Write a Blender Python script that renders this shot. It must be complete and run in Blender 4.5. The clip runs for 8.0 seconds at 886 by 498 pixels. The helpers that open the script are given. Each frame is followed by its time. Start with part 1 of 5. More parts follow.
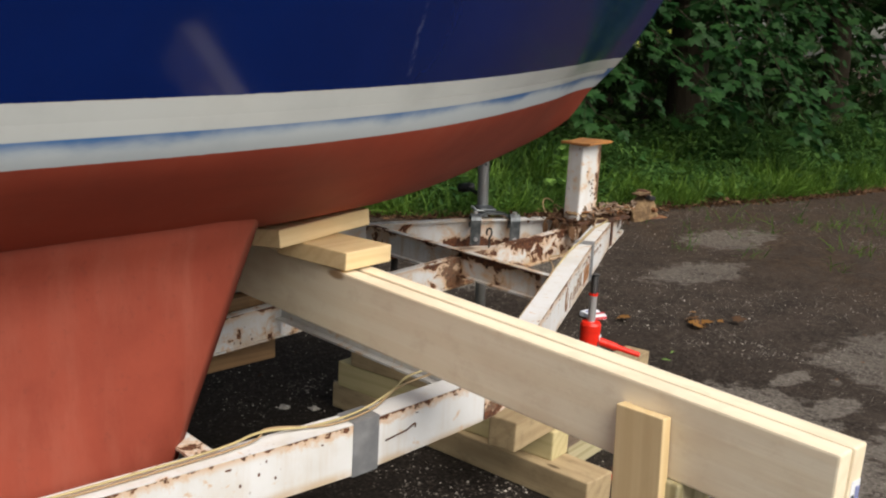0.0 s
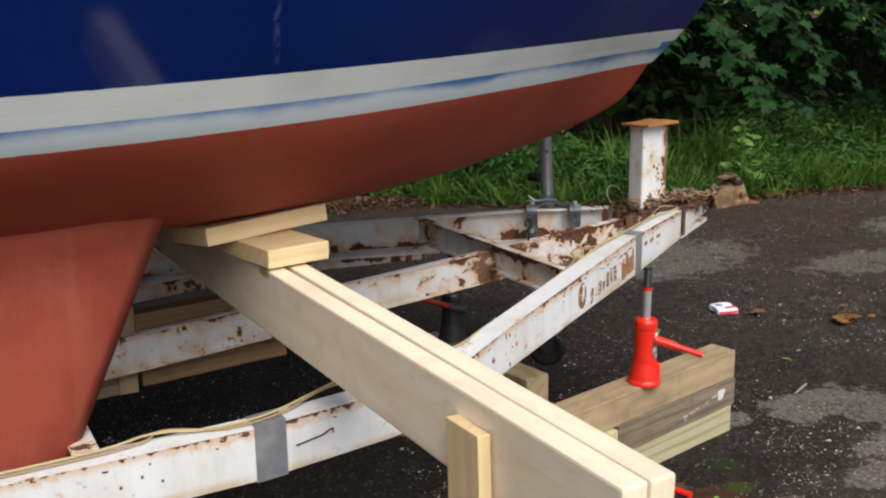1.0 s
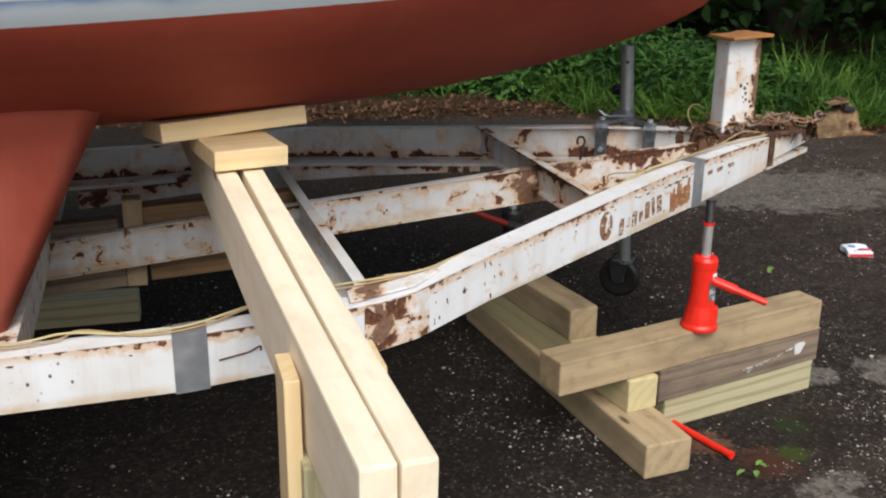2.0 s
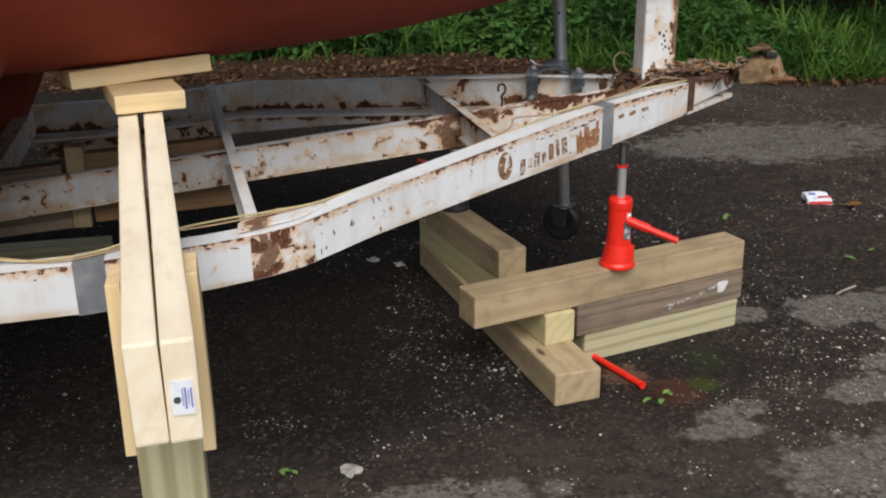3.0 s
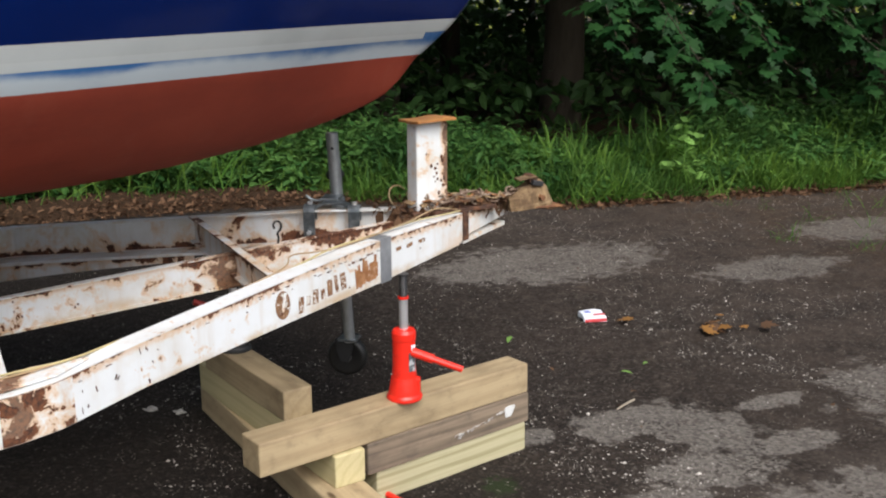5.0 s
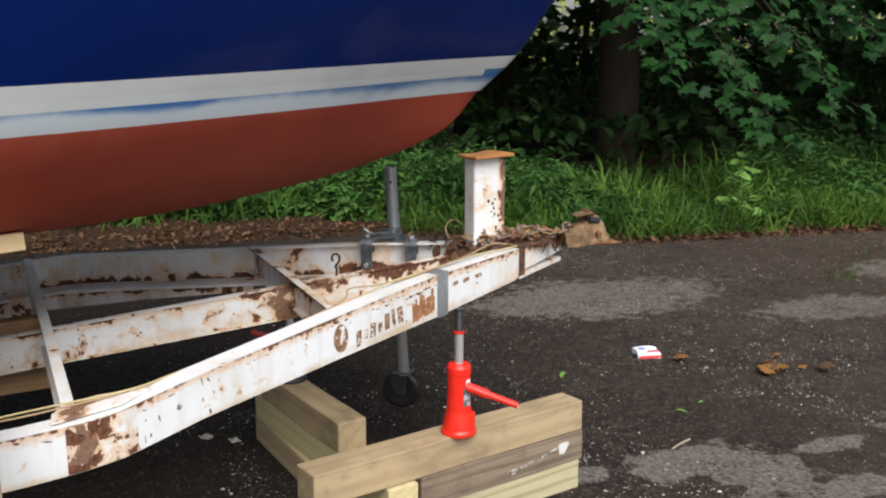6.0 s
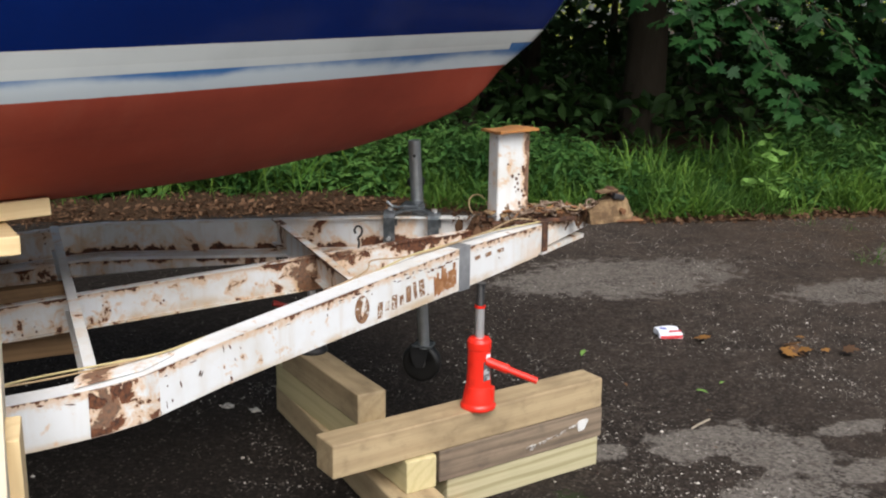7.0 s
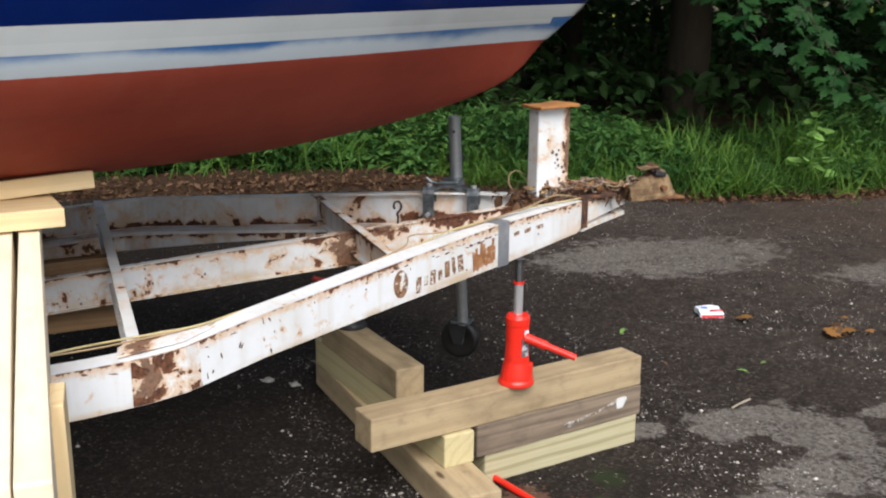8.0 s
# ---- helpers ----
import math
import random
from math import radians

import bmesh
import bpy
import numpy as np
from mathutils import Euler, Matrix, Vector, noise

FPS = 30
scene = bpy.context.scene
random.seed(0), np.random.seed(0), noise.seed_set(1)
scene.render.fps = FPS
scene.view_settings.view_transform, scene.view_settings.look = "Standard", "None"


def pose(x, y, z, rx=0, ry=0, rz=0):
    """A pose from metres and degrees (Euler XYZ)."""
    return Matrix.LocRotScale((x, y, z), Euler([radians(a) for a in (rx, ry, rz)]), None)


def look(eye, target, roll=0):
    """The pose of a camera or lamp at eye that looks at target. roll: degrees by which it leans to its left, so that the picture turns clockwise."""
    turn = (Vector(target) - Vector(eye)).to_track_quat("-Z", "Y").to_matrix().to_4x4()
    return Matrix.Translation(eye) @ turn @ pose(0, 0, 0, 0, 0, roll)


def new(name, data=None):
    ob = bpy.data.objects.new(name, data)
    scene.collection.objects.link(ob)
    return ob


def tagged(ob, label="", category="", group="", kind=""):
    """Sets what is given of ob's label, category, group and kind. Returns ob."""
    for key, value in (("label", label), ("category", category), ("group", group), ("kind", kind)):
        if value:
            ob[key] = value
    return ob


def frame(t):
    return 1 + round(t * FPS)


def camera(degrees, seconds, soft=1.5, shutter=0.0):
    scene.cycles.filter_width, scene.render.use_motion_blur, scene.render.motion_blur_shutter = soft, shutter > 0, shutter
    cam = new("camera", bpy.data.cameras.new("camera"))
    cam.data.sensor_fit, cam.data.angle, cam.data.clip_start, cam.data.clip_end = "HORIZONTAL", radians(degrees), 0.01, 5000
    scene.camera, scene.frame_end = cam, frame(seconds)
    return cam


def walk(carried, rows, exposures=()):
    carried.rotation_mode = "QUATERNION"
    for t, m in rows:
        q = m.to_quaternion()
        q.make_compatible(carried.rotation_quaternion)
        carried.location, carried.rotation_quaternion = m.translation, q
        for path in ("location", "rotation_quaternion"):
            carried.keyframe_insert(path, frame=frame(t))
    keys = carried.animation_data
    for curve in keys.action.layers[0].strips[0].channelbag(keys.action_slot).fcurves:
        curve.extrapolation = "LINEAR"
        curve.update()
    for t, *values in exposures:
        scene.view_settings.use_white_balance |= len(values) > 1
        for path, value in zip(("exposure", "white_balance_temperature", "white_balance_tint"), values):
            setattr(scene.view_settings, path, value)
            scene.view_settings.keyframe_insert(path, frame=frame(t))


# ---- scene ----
cam = camera(47.9, 8.0, soft=2.1)
PATH = [
    (0, (-2.469, -2.086, 1.304), (-1.162, -0.632, 0.88), 3.3),
    (0.3, (-2.268, -2.135, 1.303), (-1.057, -0.6, 0.881), 2.5),
    (0.5, (-2.16, -2.196, 1.297), (-1.015, -0.608, 0.886), 0.8),
    (0.6, (-2.102, -2.225, 1.286), (-1.013, -0.597, 0.885), -0.0),
    (1, (-1.912, -2.326, 1.301), (-1.004, -0.603, 0.847), -0.7),
    (1.3, (-1.751, -2.313, 1.282), (-0.889, -0.582, 0.772), 1.1),
    (1.5, (-1.634, -2.296, 1.287), (-0.847, -0.538, 0.747), 3.5),
    (1.7, (-1.546, -2.277, 1.278), (-0.88, -0.49, 0.676), 2.7),
    (2.8, (-1.199, -2.548, 1.286), (-0.804, -0.703, 0.622), -0.1),
    (3, (-1.173, -2.554, 1.272), (-0.751, -0.731, 0.567), -0.7),
    (3.2, (-1.176, -2.549, 1.263), (-0.694, -0.751, 0.53), 0.7),
    (3.5, (-1.183, -2.534, 1.26), (-0.68, -0.747, 0.517), 1.6),
    (3.8, (-1.18, -2.528, 1.266), (-0.604, -0.716, 0.644), 1.9),
    (4, (-1.167, -2.527, 1.279), (-0.498, -0.721, 0.738), 2.1),
    (4.2, (-1.138, -2.531, 1.291), (-0.355, -0.748, 0.834), 1.8),
    (5.3, (-1.128, -2.509, 1.274), (-0.289, -0.755, 0.806), -0.4),
    (5.5, (-1.138, -2.512, 1.287), (-0.289, -0.768, 0.799), -0.0),
    (5.7, (-1.146, -2.512, 1.29), (-0.358, -0.727, 0.85), -0.1),
    (5.9, (-1.149, -2.512, 1.291), (-0.394, -0.707, 0.878), -0.2),
    (6, (-1.149, -2.512, 1.292), (-0.397, -0.704, 0.887), 0.0),
    (6.5, (-1.144, -2.515, 1.298), (-0.394, -0.703, 0.905), 0.3),
    (7, (-1.148, -2.511, 1.28), (-0.441, -0.694, 0.832), 0.8),
    (7.5, (-1.15, -2.503, 1.281), (-0.457, -0.692, 0.791), 1.5),
    (7.8, (-1.148, -2.507, 1.276), (-0.477, -0.687, 0.788), 1.1),
    (7.9, (-1.147, -2.509, 1.273), (-0.493, -0.683, 0.787), 1.0),
    (8, (-1.146, -2.512, 1.269), (-0.517, -0.678, 0.781), 0.6),
]
walk(cam, [(t, look(eye, target, roll)) for t, eye, target, roll in PATH],
     exposures=[(0.0, -0.12, 7000, 10), (0.5, -0.20, 6600, 10), (1.0, -0.19, 6500, 10), (1.7, -0.14, 6450, 10), (2.8, -0.36, 6400, 10), (3.0, -0.38, 6400, 10), (3.5, -0.39, 6300, 10), (4.0, -0.40, 6100, 10), (4.2, -0.22, 6000, 10), (5.3, 0.12, 6450, 10), (6.5, 0.12, 6400, 10), (7.0, 0.09, 6450, 10), (8.0, 0.13, 6300, 10)])

# ---- world and light ----
world = bpy.data.worlds.new("world")
scene.world = world
world.use_nodes = True
wn = world.node_tree
sky = wn.nodes.new("ShaderNodeTexSky")
sky.sky_type = 'NISHITA'
sky.sun_disc = False
sky.sun_elevation = radians(48)
sky.sun_rotation = radians(182)
sky.air_density, sky.dust_density, sky.ozone_density = 1.0, 3.0, 1.0
bg = wn.nodes["Background"]
bg.inputs["Strength"].default_value = 0.150
grey = wn.nodes.new("ShaderNodeHueSaturation")  # a thin overcast
grey.inputs["Saturation"].default_value = 0.58
wn.links.new(sky.outputs[0], grey.inputs["Color"])
wn.links.new(grey.outputs[0], bg.inputs[0])
sun_data = bpy.data.lights.new("sun", 'SUN')
sun_data.energy, sun_data.angle, sun_data.color = 3.3, radians(46), (1.0, 0.970, 0.925)
sun = new("sun", sun_data)
sun.matrix_world = look((-0.2, -2.6, 2.9), (0, 0, 0))


# ---- node helpers ----
class Nodes:
    """A material under construction."""

    def __init__(self, name, rough=0.6, metal=0.0):
        self.mat = bpy.data.materials.new(name)
        self.mat.use_nodes = True
        self.t = self.mat.node_tree
        self.p = self.t.nodes["Principled BSDF"]
        self.p.inputs["Roughness"].default_value = rough
        self.p.inputs["Metallic"].default_value = metal
        self.co = self.t.nodes.new("ShaderNodeTexCoord").outputs["Object"]

    def put(self, socket, value):
        if isinstance(value, bpy.types.NodeSocket):
            self.t.links.new(value, socket)
        else:
            socket.default_value = value

    def node(self, kind, **values):
        n = self.t.nodes.new(kind)
        for key, value in values.items():
            self.put(n.inputs[key], value)
        return n

    def scaled(self, scale, co=None, shift=(0, 0, 0)):
        n = self.t.nodes.new("ShaderNodeMapping")
        n.inputs["Scale"].default_value = scale
        self.put(n.inputs["Location"], shift)
        self.put(n.inputs["Vector"], co or self.co)
        return n.outputs[0]

    def noise(self, scale, detail=4, rough=0.55, co=None, out="Fac", distort=0.0):
        n = self.node("ShaderNodeTexNoise", Scale=scale, Detail=detail, Roughness=rough, Distortion=distort)
        self.put(n.inputs["Vector"], co or self.co)
        return n.outputs[out]

    def math(self, op, a, b=0.0, clamp=False):
        n = self.t.nodes.new("ShaderNodeMath")
        n.operation, n.use_clamp = op, clamp
        self.put(n.inputs[0], a), self.put(n.inputs[1], b)
        return n.outputs[0]

    def step(self, v, lo, hi):
        n = self.t.nodes.new("ShaderNodeMapRange")
        n.interpolation_type = 'SMOOTHSTEP'
        self.put(n.inputs["Value"], v)
        self.put(n.inputs["From Min"], lo), self.put(n.inputs["From Max"], hi)
        return n.outputs[0]

    def mix(self, fac, a, b, mode='MIX'):
        n = self.t.nodes.new("ShaderNodeMix")
        n.data_type, n.blend_type = 'RGBA', mode
        for socket, value in ((n.inputs[0], fac), (n.inputs[6], a), (n.inputs[7], b)):
            if isinstance(value, tuple) and len(value) == 3:
                value = (*value, 1)
            self.put(socket, value)
        return n.outputs[2]

    def xyz(self, co=None):
        n = self.t.nodes.new("ShaderNodeSeparateXYZ")
        self.put(n.inputs[0], co or self.co)
        return n.outputs

    def random(self):
        return self.t.nodes.new("ShaderNodeObjectInfo").outputs["Random"]

    def island(self):
        return self.t.nodes.new("ShaderNodeNewGeometry").outputs["Random Per Island"]

    def done(self, colour=None, rough=None, bump=None, strength=0.3, distance=0.002):
        if colour is not None:
            self.put(self.p.inputs["Base Color"], (*colour, 1) if isinstance(colour, tuple) and len(colour) == 3 else colour)
        if rough is not None:
            self.put(self.p.inputs["Roughness"], rough)
        if bump is not None:
            b = self.node("ShaderNodeBump", Strength=strength, Distance=distance, Height=bump)
            self.t.links.new(b.outputs[0], self.p.inputs["Normal"])
        return self.mat


# ---- materials ----
def wood(name, light, dark, stain, rough=0.65, ring=260, dirt=0.35, knots=True, grain=0.55, fibres=0.35):
    """Solid timber: rings about a pith that runs along the local x axis."""
    m = Nodes(name, rough)
    rnd = m.random()
    shift = m.node("ShaderNodeCombineXYZ", X=m.math('MULTIPLY', rnd, 7.0), Y=m.math('MULTIPLY_ADD', rnd, 0.09), Z=m.math('MULTIPLY_ADD', rnd, -0.06)).outputs[0]
    co = m.node("ShaderNodeVectorMath", Vector=m.co)
    m.put(co.inputs[1], shift)
    co = co.outputs[0]
    warp = m.noise(3.0, 3, co=m.scaled((0.35, 6, 6), co), out="Color")
    moved = m.node("ShaderNodeVectorMath")
    moved.operation = 'MULTIPLY_ADD'
    m.put(moved.inputs[0], warp), m.put(moved.inputs[1], (0.0, 0.05, 0.05)), m.put(moved.inputs[2], co)
    x, y, z = m.xyz(moved.outputs[0])
    r = m.math('SQRT', m.math('ADD', m.math('POWER', m.math('ADD', y, 0.06), 2.0), m.math('POWER', m.math('ADD', z, 0.045), 2.0)))
    rings = m.step(m.math('SINE', m.math('MULTIPLY', r, ring * 2.2)), -0.2, 1.1)
    fibre = m.noise(60, 3, co=m.scaled((0.06, 3, 3), co))
    col = m.mix(m.math('MULTIPLY', rings, grain), light, dark)
    col = m.mix(m.math('MULTIPLY', m.step(fibre, 0.35, 0.75), fibres), col, dark)
    blot = m.noise(9, 4, co=m.scaled((0.5, 1, 1), co))
    col = m.mix(m.math('MULTIPLY', m.step(blot, 0.45, 0.8), dirt), col, stain)
    smudge = m.noise(26, 5, 0.7, co=m.scaled((0.6, 1, 1), co))
    col = m.mix(m.math('MULTIPLY', m.step(smudge, 0.50, 0.72), dirt * 0.55), col, stain)
    if knots:
        v = m.node("ShaderNodeTexVoronoi", Scale=1.0, Randomness=1.0)
        m.put(v.inputs["Vector"], m.scaled((3.2, 9, 9), co))
        col = m.mix(m.math('SUBTRACT', 1.0, m.step(v.outputs["Distance"], 0.05, 0.11)), col, tuple(c * k for c, k in zip(stain, (0.62, 0.52, 0.42))))
    return m.done(col, None, m.math('ADD', m.math('MULTIPLY', fibre, 0.7), m.math('MULTIPLY', rings, 0.25)), 0.35, 0.0012)


PINE = wood("fresh_pine", (0.92, 0.82, 0.63), (0.85, 0.72, 0.51), (0.66, 0.51, 0.34), dirt=0.55, ring=90, grain=0.45, fibres=0.2)
PINE_BLOCK = wood("pine_block", (0.80, 0.62, 0.35), (0.70, 0.51, 0.26), (0.50, 0.32, 0.15), dirt=0.2, ring=110)
TREATED = wood("treated_timber", (0.45, 0.345, 0.205), (0.33, 0.24, 0.135), (0.14, 0.10, 0.058), dirt=0.7, ring=70, grain=0.5, fibres=0.5)
TREATED_NEW = wood("new_treated_timber", (0.50, 0.45, 0.285), (0.29, 0.255, 0.13), (0.26, 0.24, 0.12), ring=110, dirt=0.2, grain=0.75)
TREATED_YELLOW = wood("yellow_treated_timber", (0.57, 0.49, 0.275), (0.45, 0.38, 0.19), (0.34, 0.29, 0.13), dirt=0.25, ring=100)
WEATHERED = wood("weathered_timber", (0.27, 0.205, 0.145), (0.095, 0.070, 0.050), (0.07, 0.055, 0.045), dirt=0.8, ring=120)
BROWN_PLANK = wood("brown_plank", (0.25, 0.15, 0.07), (0.18, 0.10, 0.045), (0.10, 0.06, 0.03), dirt=0.5)


def old_paint(name, rust, scale=14, front=None, edge=None, specks=0.6, grime=0.0, joint=None, bite=13, eat=0.73, yellow=0.40, hem=None, spread=0.095):
    """White paint that flakes off rusty steel. rust: share lost; front: more of it ahead of this x;
    edge: (reach, 1) for flaked patches that eat in from the top edge, (reach, -1, depth) from the bottom;
    joint: (x, reach) of a rusted weld; hem: (start, end) below the top where brown run-off gathers."""
    m = Nodes(name, 0.5)
    n1 = m.noise(scale, 5, 0.6, distort=0.5)
    n2 = m.noise(scale * 5, 4, 0.6)
    n3 = m.noise(2.6, 3, 0.5)
    v = m.math('ADD', m.math('MULTIPLY', n1, 0.66), m.math('ADD', m.math('MULTIPLY', n2, 0.12), m.math('MULTIPLY', n3, 0.30)))
    if front is not None:
        v = m.math('ADD', v, m.math('MULTIPLY', m.step(m.xyz()[0], front - 0.15, front + 0.35), 0.045))
    low = 0.695 - rust
    bare = m.step(v, low, low + 0.016)
    halo = m.step(v, low - spread, low + 0.01)
    if front is not None:
        halo = m.math('MAXIMUM', halo, m.math('MULTIPLY', m.step(m.xyz()[0], front - 0.1, front + 0.2), m.step(m.noise(9, 5, 0.65), 0.45, 0.68)))
    if joint is not None:
        near = m.math('SUBTRACT', 1.0, m.step(m.math('ABSOLUTE', m.math('SUBTRACT', m.xyz()[0], joint[0])), 0.0, joint[1]))
        rusted = m.math('ADD', near, m.math('MULTIPLY', m.math('SUBTRACT', m.noise(15, 5, 0.65), 0.5), 3.2))
        halo = m.math('MAXIMUM', halo, m.step(rusted, 0.25, 0.75))
        bare = m.math('MAXIMUM', bare, m.math('MULTIPLY', m.step(rusted, 0.72, 0.86), 0.85))
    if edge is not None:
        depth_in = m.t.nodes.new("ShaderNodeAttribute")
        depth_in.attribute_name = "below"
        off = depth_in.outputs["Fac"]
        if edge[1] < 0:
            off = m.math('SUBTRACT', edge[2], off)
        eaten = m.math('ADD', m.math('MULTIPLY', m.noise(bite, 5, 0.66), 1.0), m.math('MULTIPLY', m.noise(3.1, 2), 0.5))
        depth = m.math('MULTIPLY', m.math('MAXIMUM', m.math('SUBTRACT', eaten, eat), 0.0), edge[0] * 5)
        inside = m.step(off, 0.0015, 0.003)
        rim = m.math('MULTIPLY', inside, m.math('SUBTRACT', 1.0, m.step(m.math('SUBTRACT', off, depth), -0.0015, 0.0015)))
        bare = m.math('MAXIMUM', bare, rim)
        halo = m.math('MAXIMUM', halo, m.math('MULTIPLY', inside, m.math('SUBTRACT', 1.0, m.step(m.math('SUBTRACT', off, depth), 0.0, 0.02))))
    white = m.mix(m.step(m.noise(4, 5, 0.6), 0.35, 0.75), (0.76, 0.78, 0.80), (0.63, 0.63, 0.61))
    white = m.mix(m.math('MULTIPLY', m.step(m.noise(10, 5, 0.7), 0.48, 0.72), yellow), white, (0.60, 0.50, 0.37))
    drip = m.noise(1.0, 4, 0.6, co=m.scaled((30, 30, 3)))
    white = m.mix(m.math('MULTIPLY', m.step(drip, 0.48, 0.78), 0.30 + grime), white, (0.50, 0.36, 0.22))
    white = m.mix(m.math('MULTIPLY', m.step(m.noise(6, 5, 0.65), 0.4, 0.75), grime), white, (0.40, 0.33, 0.25))
    if hem is not None:
        down = m.t.nodes.new("ShaderNodeAttribute")
        down.attribute_name = "below"
        run = m.math('MULTIPLY', m.step(down.outputs["Fac"], *hem), m.step(m.noise(8, 5, 0.65), 0.34, 0.62))
        white = m.mix(m.math('MULTIPLY', run, 0.75), white, (0.50, 0.35, 0.19))
    stained = m.mix(m.math('MULTIPLY', halo, 0.72), white, (0.62, 0.37, 0.17))
    rusty = m.mix(m.step(n2, 0.3, 0.7), (0.042, 0.018, 0.012), (0.17, 0.062, 0.026))
    fleck = m.node("ShaderNodeTexVoronoi", Scale=62.0)
    m.put(fleck.inputs["Vector"], m.scaled((1, 1, 0.75)))
    dots = m.math('MULTIPLY', m.math('SUBTRACT', 1.0, m.step(fleck.outputs["Distance"], 0.10, 0.22)), m.step(m.noise(7, 3), specks, specks + 0.05))
    bare = m.math('MAXIMUM', bare, dots)
    col = m.mix(bare, stained, rusty)
    return m.done(col, m.math('ADD', 0.42, m.math('MULTIPLY', bare, 0.43)),
                  m.math('ADD', m.math('MULTIPLY', bare, -0.6), m.math('MULTIPLY', n2, 0.35)), 0.6, 0.0015)


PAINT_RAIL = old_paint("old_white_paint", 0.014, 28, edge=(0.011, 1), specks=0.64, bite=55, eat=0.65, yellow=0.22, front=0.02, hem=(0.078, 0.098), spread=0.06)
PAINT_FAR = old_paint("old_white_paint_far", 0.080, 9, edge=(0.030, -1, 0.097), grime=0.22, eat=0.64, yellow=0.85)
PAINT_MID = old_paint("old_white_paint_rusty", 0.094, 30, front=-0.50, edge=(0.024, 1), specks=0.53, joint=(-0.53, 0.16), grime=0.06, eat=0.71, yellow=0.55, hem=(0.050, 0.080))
PAINT_BRACE = old_paint("old_white_paint_brace", 0.040, 14, specks=0.64, yellow=0.2)
PAINT_CROSS = old_paint("old_white_paint_cross", 0.110, 12, grime=0.62, edge=(0.03, 1), eat=0.66)
PAINT_GUSSET = old_paint("old_white_paint_gusset", 0.100, 26, joint=(-1.10, 0.07))
PAINT_TIP = old_paint("old_white_paint_tip", 0.080, 30, grime=0.80, yellow=1.0)
PAINT_STUB = old_paint("old_white_paint_stub", 0.085, 30, grime=0.65)
PAINT_WELD = old_paint("old_white_paint_weld", 0.150, 22, joint=(-1.095, 0.05))
PAINT_POST = old_paint("old_white_paint_post", 0.050, 20, specks=0.57, joint=(0.094, 0.042), yellow=0.2)

m = Nodes("rust", 0.85)
n = m.noise(40, 6, 0.65)
RUST = m.done(m.mix(m.step(m.noise(11, 5), 0.35, 0.7), m.mix(n, (0.07, 0.032, 0.018), (0.20, 0.085, 0.038)), (0.36, 0.17, 0.065)), None, n, 0.8, 0.003)
m = Nodes("dark_rust", 0.85)
n = m.noise(50, 6, 0.65)
DARK_RUST = m.done(m.mix(m.step(n, 0.35, 0.7), (0.045, 0.022, 0.014), (0.15, 0.065, 0.032)), None, n, 0.8, 0.002)
m = Nodes("orange_rust", 0.85)
n = m.noise(30, 6, 0.65)
ORANGE_RUST = m.done(m.mix(m.step(n, 0.3, 0.75), (0.42, 0.18, 0.045), (0.28, 0.13, 0.05)), None, n, 0.6, 0.002)
m = Nodes("muddy_rust", 0.9)
n = m.noise(24, 6, 0.65)
MUDDY_RUST = m.done(m.mix(m.step(n, 0.35, 0.7), (0.105, 0.062, 0.030), (0.32, 0.215, 0.110)), None, n, 0.8, 0.004)
m = Nodes("worn_chain", 0.6, 0.3)
n = m.noise(60, 5, 0.65)
CHAIN = m.done(m.mix(m.step(n, 0.35, 0.7), (0.10, 0.052, 0.030), (0.36, 0.28, 0.21)), None, n, 0.6, 0.001)
m = Nodes("galvanised_steel", 0.30, 0.85)
GALV = m.done(m.mix(m.noise(60, 3), (0.34, 0.36, 0.375), (0.55, 0.575, 0.59)), m.math('ADD', 0.28, m.math('MULTIPLY', m.noise(30), 0.3)))
m = Nodes("dull_galvanised_steel", 0.38, 0.7)
GALV_DARK = m.done(m.mix(m.step(m.noise(38, 4), 0.35, 0.7), (0.11, 0.125, 0.135), (0.24, 0.26, 0.275)), m.math('ADD', 0.26, m.math('MULTIPLY', m.noise(30), 0.3)), m.noise(80, 3), 0.15, 0.001)
m = Nodes("dusty_plastic", 0.6)
HUB_GREY = m.done(m.mix(m.noise(40, 4), (0.05, 0.05, 0.048), (0.12, 0.115, 0.11)))
m = Nodes("red_enamel", 0.28)
RED = m.done(m.mix(m.step(m.noise(25, 5), 0.5, 0.8), (0.78, 0.025, 0.012), (0.52, 0.016, 0.010)), m.math('ADD', 0.22, m.math('MULTIPLY', m.noise(18), 0.25)))
m = Nodes("dull_red_enamel", 0.5)
DULL_RED = m.done(m.mix(m.noise(25, 5), (0.34, 0.02, 0.012), (0.20, 0.016, 0.012)))
m = Nodes("black_steel", 0.45)
BLACK = m.done(m.mix(m.noise(30), (0.012, 0.012, 0.013), (0.03, 0.03, 0.032)))
m = Nodes("black_rubber", 0.5)
RUBBER = m.done(m.mix(m.noise(25, 4), (0.005, 0.005, 0.005), (0.014, 0.013, 0.012)), None, m.noise(90), 0.3, 0.001)
m = Nodes("bright_steel", 0.30, 0.7)
CHROME = m.done((0.74, 0.75, 0.77))
m = Nodes("dry_wood", 0.85)
DRY = m.done(m.mix(m.noise(60, 3), (0.28, 0.23, 0.17), (0.44, 0.38, 0.30)))
m = Nodes("duct_tape", 0.42, 0.25)
